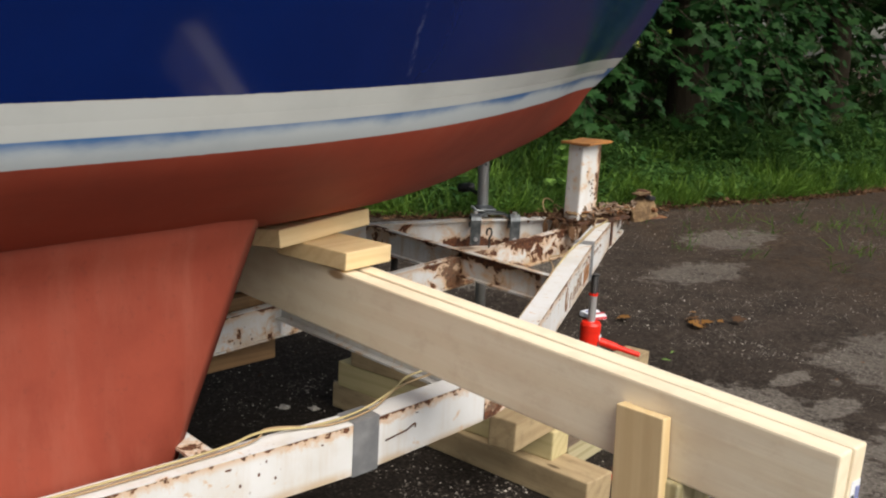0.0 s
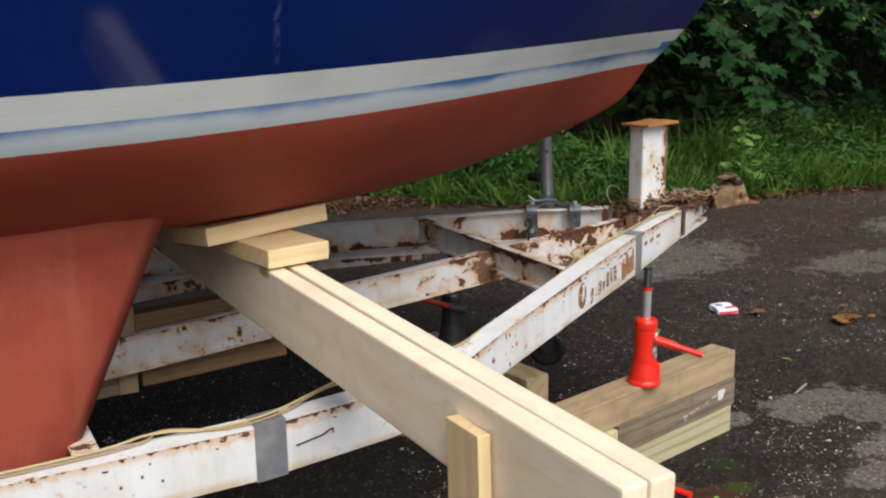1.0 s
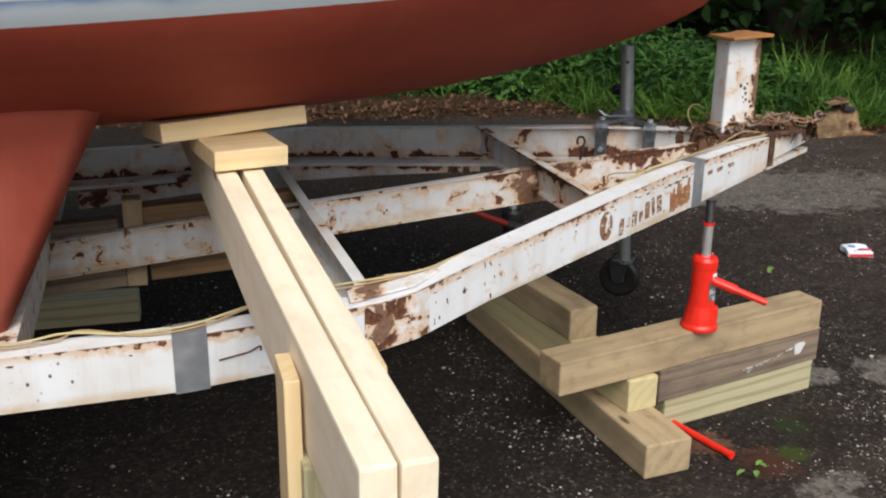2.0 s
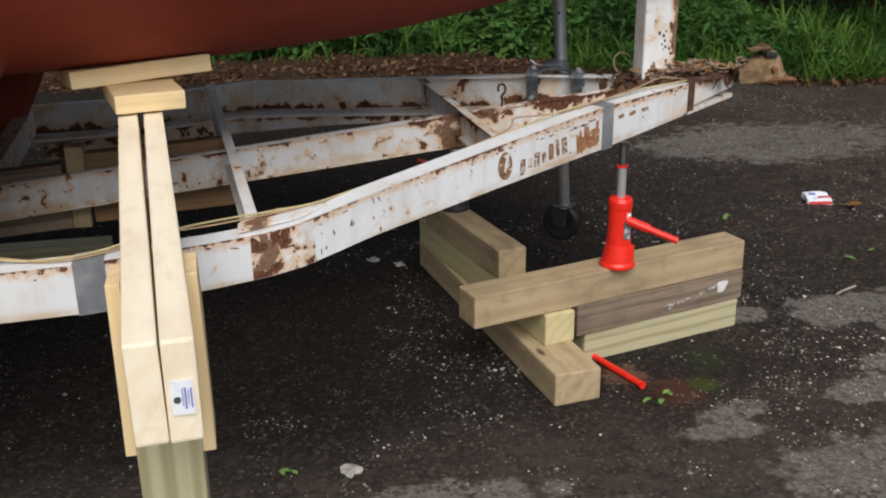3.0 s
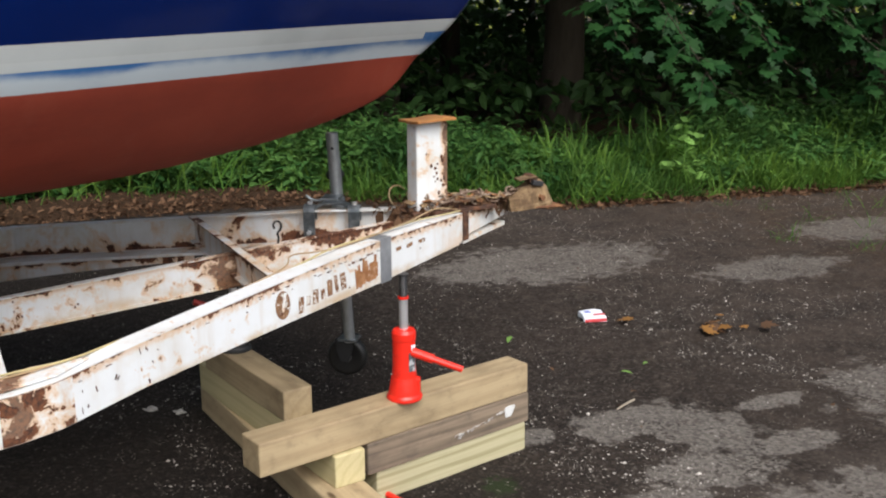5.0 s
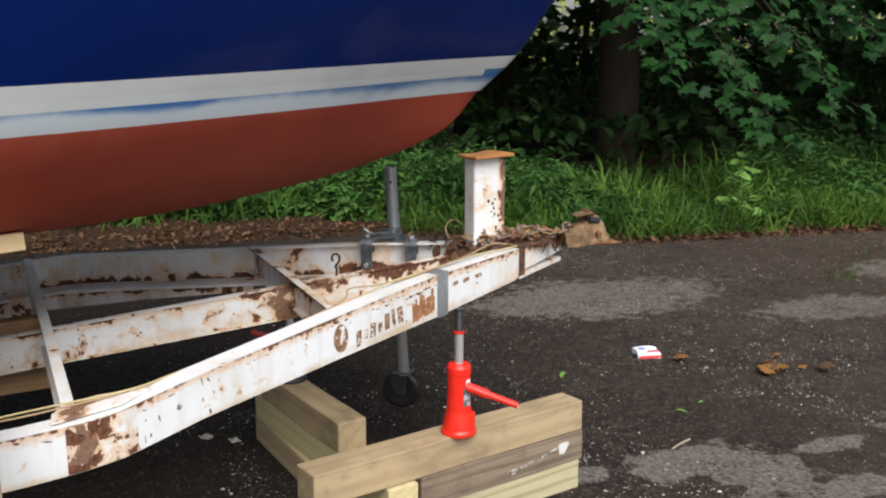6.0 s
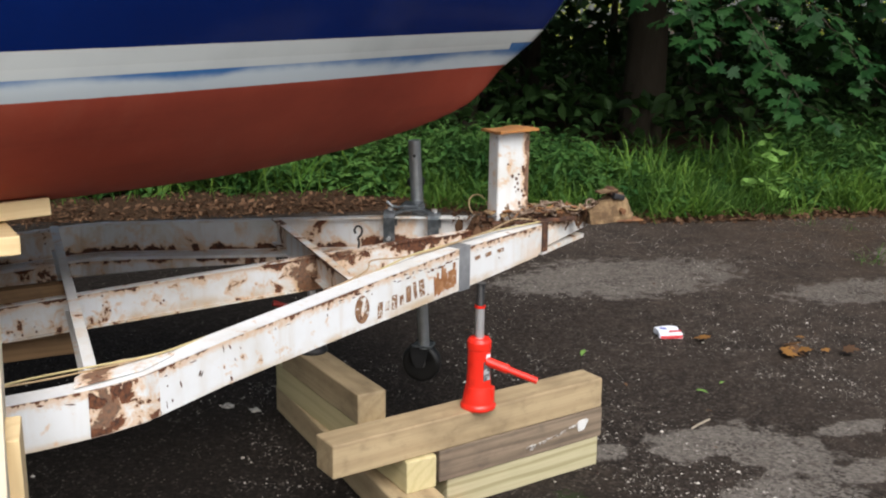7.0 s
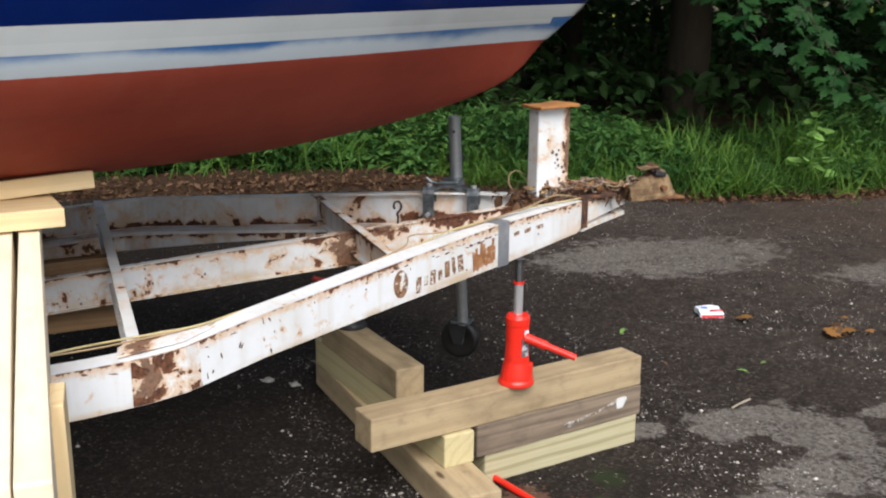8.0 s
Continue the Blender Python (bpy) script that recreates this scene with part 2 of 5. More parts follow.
TAPE = m.done(m.mix(m.step(m.noise(14, 5), 0.4, 0.75), (0.20, 0.21, 0.225), (0.34, 0.35, 0.37)), None, m.noise(40, 3, co=m.scaled((1, 1, 0.2))), 0.5, 0.002)
m = Nodes("yellow_cable", 0.5)
CABLE = m.done(m.mix(m.noise(20), (0.55, 0.47, 0.24), (0.40, 0.32, 0.16)))
m = Nodes("brown_cable", 0.5)
CABLE_BROWN = m.done(m.mix(m.noise(20), (0.42, 0.30, 0.16), (0.30, 0.20, 0.11)))
m = Nodes("dark_wire", 0.5, 0.6)
WIRE = m.done((0.03, 0.028, 0.026))
m = Nodes("old_paper", 0.8)
SCRAP = m.done(m.mix(m.step(m.noise(60, 4), 0.4, 0.7), (0.42, 0.40, 0.36), (0.22, 0.20, 0.18)))
m = Nodes("white_paper", 0.7)
PAPER = m.done(m.mix(m.step(m.noise(40, 4), 0.45, 0.7), (0.80, 0.82, 0.86), (0.60, 0.64, 0.75)))
m = Nodes("old_white_dab", 0.7)
OLD_PAINT = m.done(m.mix(m.step(m.noise(90, 4), 0.5, 0.8), (0.66, 0.66, 0.65), (0.46, 0.44, 0.41)))
m = Nodes("faint_white_dab", 0.8)
FAINT_PAINT = m.done(m.mix(m.step(m.noise(70, 4), 0.42, 0.6), (0.50, 0.48, 0.46), (0.17, 0.13, 0.095)))
m = Nodes("red_print", 0.6)
RED_PRINT = m.done((0.60, 0.06, 0.07))
m = Nodes("blue_print", 0.6)
BLUE_PRINT = m.done((0.20, 0.24, 0.55))
m = Nodes("dark_print", 0.6)
DARK_PRINT = m.done((0.05, 0.07, 0.08))
m = Nodes("grey_print", 0.6)
GREY_PRINT = m.done((0.30, 0.33, 0.42))
m = Nodes("grey_label", 0.45)
GREY_LABEL = m.done(m.mix(m.step(m.noise(80, 3), 0.45, 0.6), (0.10, 0.11, 0.12), (0.45, 0.46, 0.48)))
m = Nodes("brown_stencil", 0.85)
n = m.noise(45, 5, 0.65)
worn = m.step(m.noise(75, 4, 0.7), 0.53, 0.61)
STENCIL = m.done(m.mix(worn, m.mix(m.step(n, 0.35, 0.7), (0.16, 0.075, 0.035), (0.30, 0.17, 0.09)), (0.66, 0.62, 0.57)), None, n, 0.6, 0.002)

m = Nodes("rubbed_rust", 0.85)
n = m.noise(35, 5, 0.65)
RUBBED = m.done(m.mix(m.step(m.noise(70, 4, 0.7), 0.56, 0.70), m.mix(m.step(n, 0.35, 0.7), (0.24, 0.100, 0.036), (0.42, 0.21, 0.095)), (0.62, 0.52, 0.42)), None, n, 0.6, 0.002)


def hull_paint():
    """Red bottom paint, a chalky blue band, a white band and dark blue topsides, by the height above the sloping waterline."""
    m = Nodes("hull_paint", 0.4)
    x, y, z = m.xyz()
    wob = m.math('MULTIPLY', m.math('SUBTRACT', m.noise(55, 3), 0.5), 0.0022)
    h = m.math('ADD', m.math('SUBTRACT', m.math('SUBTRACT', z, 1.164), m.math('MULTIPLY', x, 0.026)), wob)
    hard = m.math('SUBTRACT', m.math('SUBTRACT', z, 1.164), m.math('MULTIPLY', x, 0.026))
    red = m.mix(m.step(m.noise(3.5, 6, 0.6), 0.3, 0.75), (0.31, 0.056, 0.031), (0.24, 0.041, 0.024))
    red = m.mix(m.math('MULTIPLY', m.step(m.noise(1.0, 4, 0.6, co=m.scaled((14, 14, 3))), 0.5, 0.8), 0.35), red, (0.32, 0.088, 0.056))
    red = m.mix(m.math('MULTIPLY', m.step(m.noise(1.0, 5, 0.65, co=m.scaled((2.5, 2.5, 22))), 0.46, 0.74), 0.30), red, (0.18, 0.034, 0.021))
    tone = m.math('ADD', m.noise(4.0, 5, 0.6, co=m.scaled((1, 1, 2.5))), m.math('MULTIPLY', m.step(hard, 0.008, 0.050), 0.62))
    patch = m.math('MULTIPLY', m.math('SUBTRACT', 1.0, m.step(m.math('ABSOLUTE', m.math('ADD', x, 0.93)), 0.05, 0.22)), m.step(hard, 0.012, 0.04))
    tone = m.math('ADD', tone, m.math('MULTIPLY', patch, 0.20))
    chalk = m.mix(m.step(tone, 0.58, 1.16), (0.47, 0.53, 0.57), (0.03, 0.12, 0.31))
    chalk = m.mix(m.math('MULTIPLY', m.step(m.noise(7, 5, 0.65, co=m.scaled((1, 1, 0.4))), 0.5, 0.8), 0.45), chalk, (0.36, 0.42, 0.47))
    white = m.mix(m.step(m.noise(6, 5), 0.4, 0.8), (0.50, 0.53, 0.53), (0.43, 0.455, 0.455))
    blue = m.mix(m.step(m.noise(2.5, 6, 0.6), 0.35, 0.75), (0.0003, 0.0090, 0.078), (0.0007, 0.0120, 0.100))
    step_up = m.math('MULTIPLY', m.step(x, -0.012, -0.008), 0.016)
    wavy = m.math('ADD', x, m.math('MULTIPLY', m.noise(9, 3), 0.02))
    drip = m.math('SUBTRACT', 1.0, m.step(m.math('ABSOLUTE', m.math('ADD', wavy, 1.382)), 0.001, 0.008))
    drip = m.math('MULTIPLY', drip, m.math('MULTIPLY', m.step(z, 1.225, 1.235), m.math('SUBTRACT', 1.0, m.step(z, 1.30, 1.37))))
    blue = m.mix(m.math('MULTIPLY', drip, m.math('MULTIPLY', m.step(m.noise(60, 3), 0.35, 0.7), 0.14)), blue, (0.30, 0.36, 0.55))
    col = m.mix(m.step(h, -0.001, 0.001), red, chalk)
    col = m.mix(m.step(m.math('SUBTRACT', hard, m.math('ADD', step_up, m.math('MULTIPLY', x, 0.004))), 0.042, 0.0445), col, white)
    col = m.mix(m.step(m.math('SUBTRACT', h, m.math('MULTIPLY', x, 0.004)), 0.091, 0.0925), col, blue)
    gloss = m.step(h, 0.0, 0.09)
    m.put(m.p.inputs['Specular IOR Level'], m.math('ADD', 0.2, m.math('MULTIPLY', gloss, 0.2)))
    rough = m.math('SUBTRACT', 0.66, m.math('MULTIPLY', gloss, 0.56))
    return m.done(col, rough, m.noise(70, 4), 0.06, 0.001)


HULL = hull_paint()
m = Nodes("antifouling_red", 0.72)
m.put(m.p.inputs['Specular IOR Level'], 0.25)
streak = m.step(m.noise(1.0, 5, 0.65, co=m.scaled((16, 16, 2.2))), 0.42, 0.72)
col = m.mix(m.step(m.noise(5, 6, 0.6), 0.3, 0.75), (0.31, 0.062, 0.036), (0.23, 0.043, 0.025))
col = m.mix(m.math('MULTIPLY', streak, 0.45), col, (0.35, 0.105, 0.070))
col = m.mix(m.math('MULTIPLY', m.step(m.noise(60, 4, 0.7), 0.56, 0.70), 0.22), col, (0.13, 0.035, 0.024))
KEEL_RED = m.done(col, None, m.noise(45, 5), 0.3, 0.002)
m = Nodes("deck_white", 0.5)
DECK = m.done(m.mix(m.noise(6), (0.66, 0.66, 0.62), (0.74, 0.74, 0.72)))


def asphalt():
    m = Nodes("asphalt", 0.9)
    m.put(m.p.inputs['Specular IOR Level'], 0.12)
    brown = m.step(m.noise(48, 4, 0.65), 0.5, 0.72)
    x, y, z = m.xyz()
    fine = m.noise(120, 4, 0.7)
    mid = m.noise(22, 5, 0.65)
    big = m.noise(1.1, 5, 0.6)
    soft = m.noise(5, 5, 0.65)
    stones = m.node("ShaderNodeTexVoronoi", Scale=95.0)
    m.put(stones.inputs["Vector"], m.co)
    shade = m.xyz(stones.outputs["Color"])[0]
    col = m.mix(m.step(fine, 0.35, 0.7), (0.0145, 0.0115, 0.0098), (0.042, 0.033, 0.0275))
    col = m.mix(m.math('MULTIPLY', m.step(shade, 0.60, 1.0), 0.75), col, (0.098, 0.079, 0.066))
    col = m.mix(m.math('MULTIPLY', m.step(mid, 0.48, 0.75), 0.6), col, (0.011, 0.009, 0.0075))
    col = m.mix(m.math('MULTIPLY', m.step(big, 0.42, 0.72), 0.40), col, (0.050, 0.038, 0.030))
    col = m.mix(m.math('MULTIPLY', m.step(soft, 0.55, 0.72), 0.4), col, (0.055, 0.040, 0.030))
    col = m.mix(m.math('MULTIPLY', brown, 0.5), col, (0.085, 0.062, 0.047))
    # dusty open yard; shade under boat and trailer painted darker into the asphalt
    boat_shade = m.math('SUBTRACT', 1.0, m.step(m.math('ADD', x, m.math('MULTIPLY', m.math('SUBTRACT', soft, 0.5), 1.6)), -0.25, 0.55))
    boat_shade = m.math('MULTIPLY', boat_shade, m.step(m.math('ADD', y, m.math('MULTIPLY', m.math('SUBTRACT', soft, 0.5), 0.8)), -0.66, -0.30))
    col = m.mix(m.math('MULTIPLY', boat_shade, 0.55), col, (0.0110, 0.0092, 0.0082))
    col = m.mix(m.math('MULTIPLY', m.step(x, 0.2, 2.4), m.math('MULTIPLY', m.step(soft, 0.30, 0.65), 0.50)), col, (0.090, 0.068, 0.054))
    near = m.step(m.math('ADD', m.math('MULTIPLY', y, -1.0), m.math('MULTIPLY', m.math('SUBTRACT', soft, 0.5), 0.9)), 0.40, 0.80)
    col = m.mix(m.math('MULTIPLY', near, m.math('MULTIPLY', m.step(mid, 0.30, 0.60), 0.65)), col, (0.092, 0.074, 0.061))
    earth = m.math('MULTIPLY', m.step(x, 2.1, 3.6), m.step(m.noise(4.5, 5, 0.7), 0.34, 0.60))
    col = m.mix(m.math('MULTIPLY', earth, 0.65), col, m.mix(m.step(mid, 0.35, 0.65), (0.030, 0.019, 0.012), (0.105, 0.068, 0.043)))
    worn = None
    for cx, cy, rx, ry in PATCHES:
        dx, dy = m.math('DIVIDE', m.math('SUBTRACT', x, cx), rx), m.math('DIVIDE', m.math('SUBTRACT', y, cy), ry)
        d = m.math('SQRT', m.math('ADD', m.math('POWER', dx, 2.0), m.math('POWER', dy, 2.0)))
        worn = d if worn is None else m.math('MINIMUM', worn, d)
    ragged = m.math('ADD', worn, m.math('MULTIPLY', m.math('SUBTRACT', m.noise(3.0, 5, 0.62), 0.5), 1.3))
    ragged = m.math('ADD', ragged, m.math('MULTIPLY', m.math('SUBTRACT', m.noise(12, 5, 0.65), 0.5), 1.4))
    patch = m.math('SUBTRACT', 1.0, m.step(ragged, 0.80, 1.08))
    patch = m.math('MULTIPLY', patch, m.step(m.math('ADD', m.math('MULTIPLY', shade, 0.25), m.math('ADD', m.math('MULTIPLY', m.noise(34, 4), 0.5), soft)), 0.55, 0.85))
    share = m.math('SUBTRACT', m.math('ADD', 0.50, m.math('MULTIPLY', shade, 0.42)), m.math('MULTIPLY', m.step(x, 1.1, 1.8), 0.16))
    col = m.mix(m.math('MULTIPLY', patch, share), col, m.mix(m.math('ADD', m.math('MULTIPLY', shade, 0.4), m.math('MULTIPLY', fine, 0.6)), (0.150, 0.131, 0.114), (0.285, 0.256, 0.224)))
    lumps = m.step(m.noise(13, 5, 0.7), 0.52, 0.66)
    col = m.mix(m.math('MULTIPLY', m.math('MULTIPLY', lumps, m.step(x, -0.2, 1.6)), 0.50), col, (0.105, 0.082, 0.066))
    # dead moss and a little green one by the crib
    for cx, cy, r, tone in ((-0.06, -0.45, 0.085, (0.085, 0.036, 0.022)), (0.02, -0.43, 0.045, (0.055, 0.075, 0.016)), (0.10, -0.30, 0.06, (0.028, 0.040, 0.016)), (-0.16, -0.33, 0.07, (0.16, 0.085, 0.055))):
        dx, dy = m.math('SUBTRACT', x, cx), m.math('SUBTRACT', y, cy)
        d = m.math('DIVIDE', m.math('SQRT', m.math('ADD', m.math('POWER', dx, 2.0), m.math('POWER', dy, 2.0))), r)
        moss = m.math('SUBTRACT', 1.0, m.step(m.math('ADD', d, m.math('MULTIPLY', m.math('SUBTRACT', m.noise(40, 5, 0.7), 0.5), 2.6)), 0.5, 1.1))
        col = m.mix(m.math('MULTIPLY', moss, 0.9), col, tone)
    grit = m.node("ShaderNodeTexVoronoi", Scale=62.0)
    m.put(grit.inputs["Vector"], m.co)
    spark = m.math('MULTIPLY', m.math('SUBTRACT', 1.0, m.step(grit.outputs["Distance"], 0.12, 0.30)), m.step(m.noise(17, 3), 0.44, 0.56))
    col = m.mix(m.math('MULTIPLY', spark, 0.65), col, (0.22, 0.19, 0.16))
    return m.done(col, m.math('ADD', 0.68, m.math('MULTIPLY', mid, 0.3)), m.math('ADD', m.math('ADD', fine, m.math('MULTIPLY', shade, 0.5)), m.math('MULTIPLY', mid, 0.9)), 1.0, 0.010)


PATCHES = ((1.50, 1.80, 0.70, 0.38), (2.55, 1.18, 0.46, 0.20), (0.64, -0.09, 0.24, 0.11), (0.86, -0.24, 0.17, 0.22), (0.70, -0.48, 0.24, 0.12), (0.46, -0.57, 0.16, 0.07),
           (0.36, -0.06, 0.07, 0.06), (1.20, -0.16, 0.18, 0.05), (1.02, -0.44, 0.18, 0.07), (0.36, -0.95, 0.42, 0.22), (0.95, -0.85, 0.4, 0.22),
           (-0.88, -0.80, 0.34, 0.10), (-0.50, -0.92, 0.20, 0.08), (0.03, -0.58, 0.10, 0.05), (-0.02, -0.66, 0.12, 0.04), (3.6, 1.7, 0.5, 0.25), (1.9, -0.3, 0.5, 0.3), (-1.6, -0.9, 0.2, 0.07))
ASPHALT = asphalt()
m = Nodes("pale_grit", 0.8)
GRIT = m.done(m.mix(m.math('POWER', m.island(), 1.4), (0.08, 0.067, 0.055), (0.62, 0.57, 0.51)))


def leaf(name, a, b, rough=0.5, broad=0.0):
    m = Nodes(name, rough)
    r = m.island()
    col = m.mix(r, a, b)
    col = m.mix(m.math('MULTIPLY', m.noise(9, 3), 0.5), col, tuple(v * 0.6 for v in a))
    if broad:
        col = m.mix(m.math('MULTIPLY', m.step(m.noise(1.7, 4, 0.6), 0.40, 0.66), broad), col, (0.014, 0.050, 0.014))
    m.put(m.p.inputs["Specular IOR Level"], 0.12)
    mat = m.done(col)
    thin = m.node("ShaderNodeBsdfTranslucent")
    m.t.links.new(col, thin.inputs["Color"])
    both = m.node("ShaderNodeMixShader", Fac=0.28)
    m.t.links.new(m.p.outputs[0], both.inputs[1])
    m.t.links.new(thin.outputs[0], both.inputs[2])
    m.t.links.new(both.outputs[0], m.t.nodes["Material Output"].inputs["Surface"])
    return mat


GRASS = leaf("grass_green", (0.066, 0.158, 0.022), (0.165, 0.275, 0.044), 0.5, 0.65)
WEED = leaf("weed_green", (0.040, 0.118, 0.030), (0.125, 0.232, 0.056), 0.5, 0.78)
BRIGHT_WEED = leaf("bright_weed_green", (0.20, 0.38, 0.085), (0.31, 0.50, 0.14))
MAPLE = leaf("maple_green", (0.011, 0.046, 0.013), (0.035, 0.098, 0.026))
# leaf green brightened far beyond the others: sunlight painted in
SUNLIT = leaf("painted_sun_green", (0.30, 0.40, 0.05), (0.62, 0.62, 0.14))
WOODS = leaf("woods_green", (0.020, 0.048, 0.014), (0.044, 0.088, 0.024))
DEAD = leaf("dead_leaf", (0.045, 0.022, 0.012), (0.26, 0.150, 0.088), 0.8)
ORANGE_LEAF = leaf("orange_leaf", (0.30, 0.135, 0.035), (0.40, 0.21, 0.07), 0.7)
m = Nodes("litter_soil", 0.95)
m.put(m.p.inputs['Specular IOR Level'], 0.1)
n = m.noise(30, 6, 0.7)
SOIL = m.done(m.mix(m.step(n, 0.35, 0.7), (0.020, 0.012, 0.007), (0.070, 0.040, 0.023)), None, n, 1.0, 0.01)
m = Nodes("bark", 0.9)
m.put(m.p.inputs['Specular IOR Level'], 0.1)
n = m.noise(5, 6, 0.65, co=m.scaled((5, 5, 1)))
BARK = m.done(m.mix(n, (0.026, 0.021, 0.015), (0.070, 0.055, 0.040)), None, n, 1.0, 0.02)


# ---- mesh helpers ----
def part(name, bm, material, parent=None, label="", smooth=False, at=None):
    """Links a bmesh as one mesh object, under a thing or a part if given."""
    me = bpy.data.meshes.new(name)
    bm.to_mesh(me)
    bm.free()
    if smooth:
        me.shade_smooth()
    me.materials.append(material)
    ob = new(name, me)
    if at is not None:
        ob.matrix_world = at
    if parent is not None:
        bpy.context.view_layer.update()
        ob.parent = parent
        ob.matrix_parent_inverse = parent.matrix_basis.inverted() if parent.parent is None else (parent.parent.matrix_basis @ parent.matrix_parent_inverse @ parent.matrix_basis).inverted()
    if label:
        ob["label"] = label
    return ob


def thing(name, label, category, at=None, group="", kind=""):
    ob = new(name)
    ob.empty_display_size = 0.1
    if at is not None:
        ob.matrix_basis = at
    return tagged(ob, label, category, group, kind)


def block(sx, sy, sz, bevel=0.003, rough=0.0, cuts=0, seed=0):
    """A box about its centre, with eased edges and, if asked, a slightly uneven surface."""
    bm = bmesh.new()
    bmesh.ops.create_cube(bm, size=1.0)
    bmesh.ops.scale(bm, vec=(sx, sy, sz), verts=bm.verts)
    if cuts:
        long = [e for e in bm.edges if abs(e.verts[0].co.x - e.verts[1].co.x) > 0.5 * sx]
        bmesh.ops.subdivide_edges(bm, edges=long, cuts=cuts)
    if bevel:
        sharp = [e for e in bm.edges if len(e.link_faces) == 2 and e.calc_face_angle(0) > 0.5]
        bmesh.ops.bevel(bm, geom=sharp, offset=bevel, segments=2, affect='EDGES', profile=0.6)
    if rough:
        rnd = random.Random(seed)
        off = rnd.uniform(0, 50)
        for v in bm.verts:
            v.co += rough * noise.noise_vector(v.co * 6 + Vector((off, off, off)))
    return bm


def shifted(bm, m):
    bmesh.ops.transform(bm, matrix=m, verts=bm.verts)
    return bm


def add(bm, other):
    """Joins other into bm."""
    me = bpy.data.meshes.new("temp")
    other.to_mesh(me)
    other.free()
    bm.from_mesh(me)
    bpy.data.meshes.remove(me)
    return bm


def lathe(profile, n=28):
    """A body turned about z, from (radius, height) pairs."""
    bm = bmesh.new()
    rings = [[bm.verts.new((r * math.cos(2 * math.pi * k / n), r * math.sin(2 * math.pi * k / n), z)) for k in range(n)] for r, z in profile]
    for a, b in zip(rings, rings[1:]):
        for k in range(n):
            bm.faces.new((a[k], a[(k + 1) % n], b[(k + 1) % n], b[k]))
    bm.faces.new(reversed(rings[0]))
    bm.faces.new(rings[-1])
    return bm


def tube(points, radius, n=8, closed=False):
    """A round bar along a smooth line through the points."""
    pts = [Vector(p) for p in points]
    line = []
    count = len(pts)
    last = count if closed else count - 1
    for i in range(last):
        p0, p1, p2, p3 = (pts[(i + k) % count] if closed else pts[min(max(i + k, 0), count - 1)] for k in (-1, 0, 1, 2))
        for s in range(6):
            t = s / 6
            line.append(0.5 * ((2 * p1) + (p2 - p0) * t + (2 * p0 - 5 * p1 + 4 * p2 - p3) * t * t + (3 * p1 - p0 - 3 * p2 + p3) * t ** 3))
    if not closed:
        line.append(pts[-1])
    bm = bmesh.new()
    rings = []
    side = None
    for i, p in enumerate(line):
        ahead = (line[(i + 1) % len(line)] if closed or i + 1 < len(line) else p) - (line[i - 1] if closed or i else p)
        ahead.normalize()
        if side is None:
            side = ahead.orthogonal().normalized()
        side = (side - ahead * side.dot(ahead)).normalized()
        other = ahead.cross(side)
        rings.append([bm.verts.new(p + radius * (math.cos(2 * math.pi * k / n) * side + math.sin(2 * math.pi * k / n) * other)) for k in range(n)])
    pairs = list(zip(rings, rings[1:])) + ([(rings[-1], rings[0])] if closed else [])
    for a, b in pairs:
        for k in range(n):
            bm.faces.new((a[k], a[(k + 1) % n], b[(k + 1) % n], b[k]))
    if not closed:
        bm.faces.new(reversed(rings[0]))
        bm.faces.new(rings[-1])
    return bm


def cylinder(p, q, radius, n=20):
    return tube([p, (Vector(p) + Vector(q)) / 2, q], radius, n)


def sweep(path, profile, tall=None):
    """Pushes a closed profile of (across, up) pairs along a path of (x, y, z); across is to the path's right, mitred in plan.
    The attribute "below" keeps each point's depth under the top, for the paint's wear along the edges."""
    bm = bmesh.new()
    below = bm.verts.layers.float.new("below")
    rings = []
    pts = [Vector(p) for p in path]
    for i, p in enumerate(pts):
        d0 = (pts[i] - pts[i - 1]) if i else (pts[1] - pts[0])
        d1 = (pts[i + 1] - pts[i]) if i + 1 < len(pts) else d0
        n0, n1 = (Vector((d.y, -d.x, 0)).normalized() for d in (d0, d1))
        n = (n0 + n1).normalized()
        n /= max(0.3, n.dot(n0))
        f = tall[i] if tall else 1.0
        ring = []
        for a, u in profile:
            vert = bm.verts.new(p + n * a + Vector((0, 0, u * f)))
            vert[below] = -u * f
            ring.append(vert)
        rings.append(ring)
    k = len(profile)
    for a, b in zip(rings, rings[1:]):
        for j in range(k):
            bm.faces.new((a[j], b[j], b[(j + 1) % k], a[(j + 1) % k]))
    bm.faces.new(rings[0])
    bm.faces.new(reversed(rings[-1]))
    bmesh.ops.recalc_face_normals(bm, faces=bm.faces)
    return bm


def channel(height, flange, t=0.006):
    """A steel channel's profile: web on the right (outer) side, top at 0, flanges to the left."""
    return [(0, 0), (0, -height), (-flange, -height), (-flange, t - height), (-t, t - height), (-t, -t), (-flange, -t), (-flange, 0)]


def between(p, q, up=(0, 0, 1)):
    """A pose at the middle of p and q whose x axis runs along them."""
    p, q = Vector(p), Vector(q)
    x = (q - p).normalized()
    y = Vector(up).cross(x).normalized()
    z = x.cross(y)
    m = Matrix((x, y, z)).transposed().to_4x4()
    m.translation = (p + q) / 2
    return m


def rail_top(x):
    """Height of the trailer's rails above the ground."""
    return float(np.interp(x, [-6, -1.45, -0.22, 0.32], [0.52, 0.609, 0.712, 0.730]))


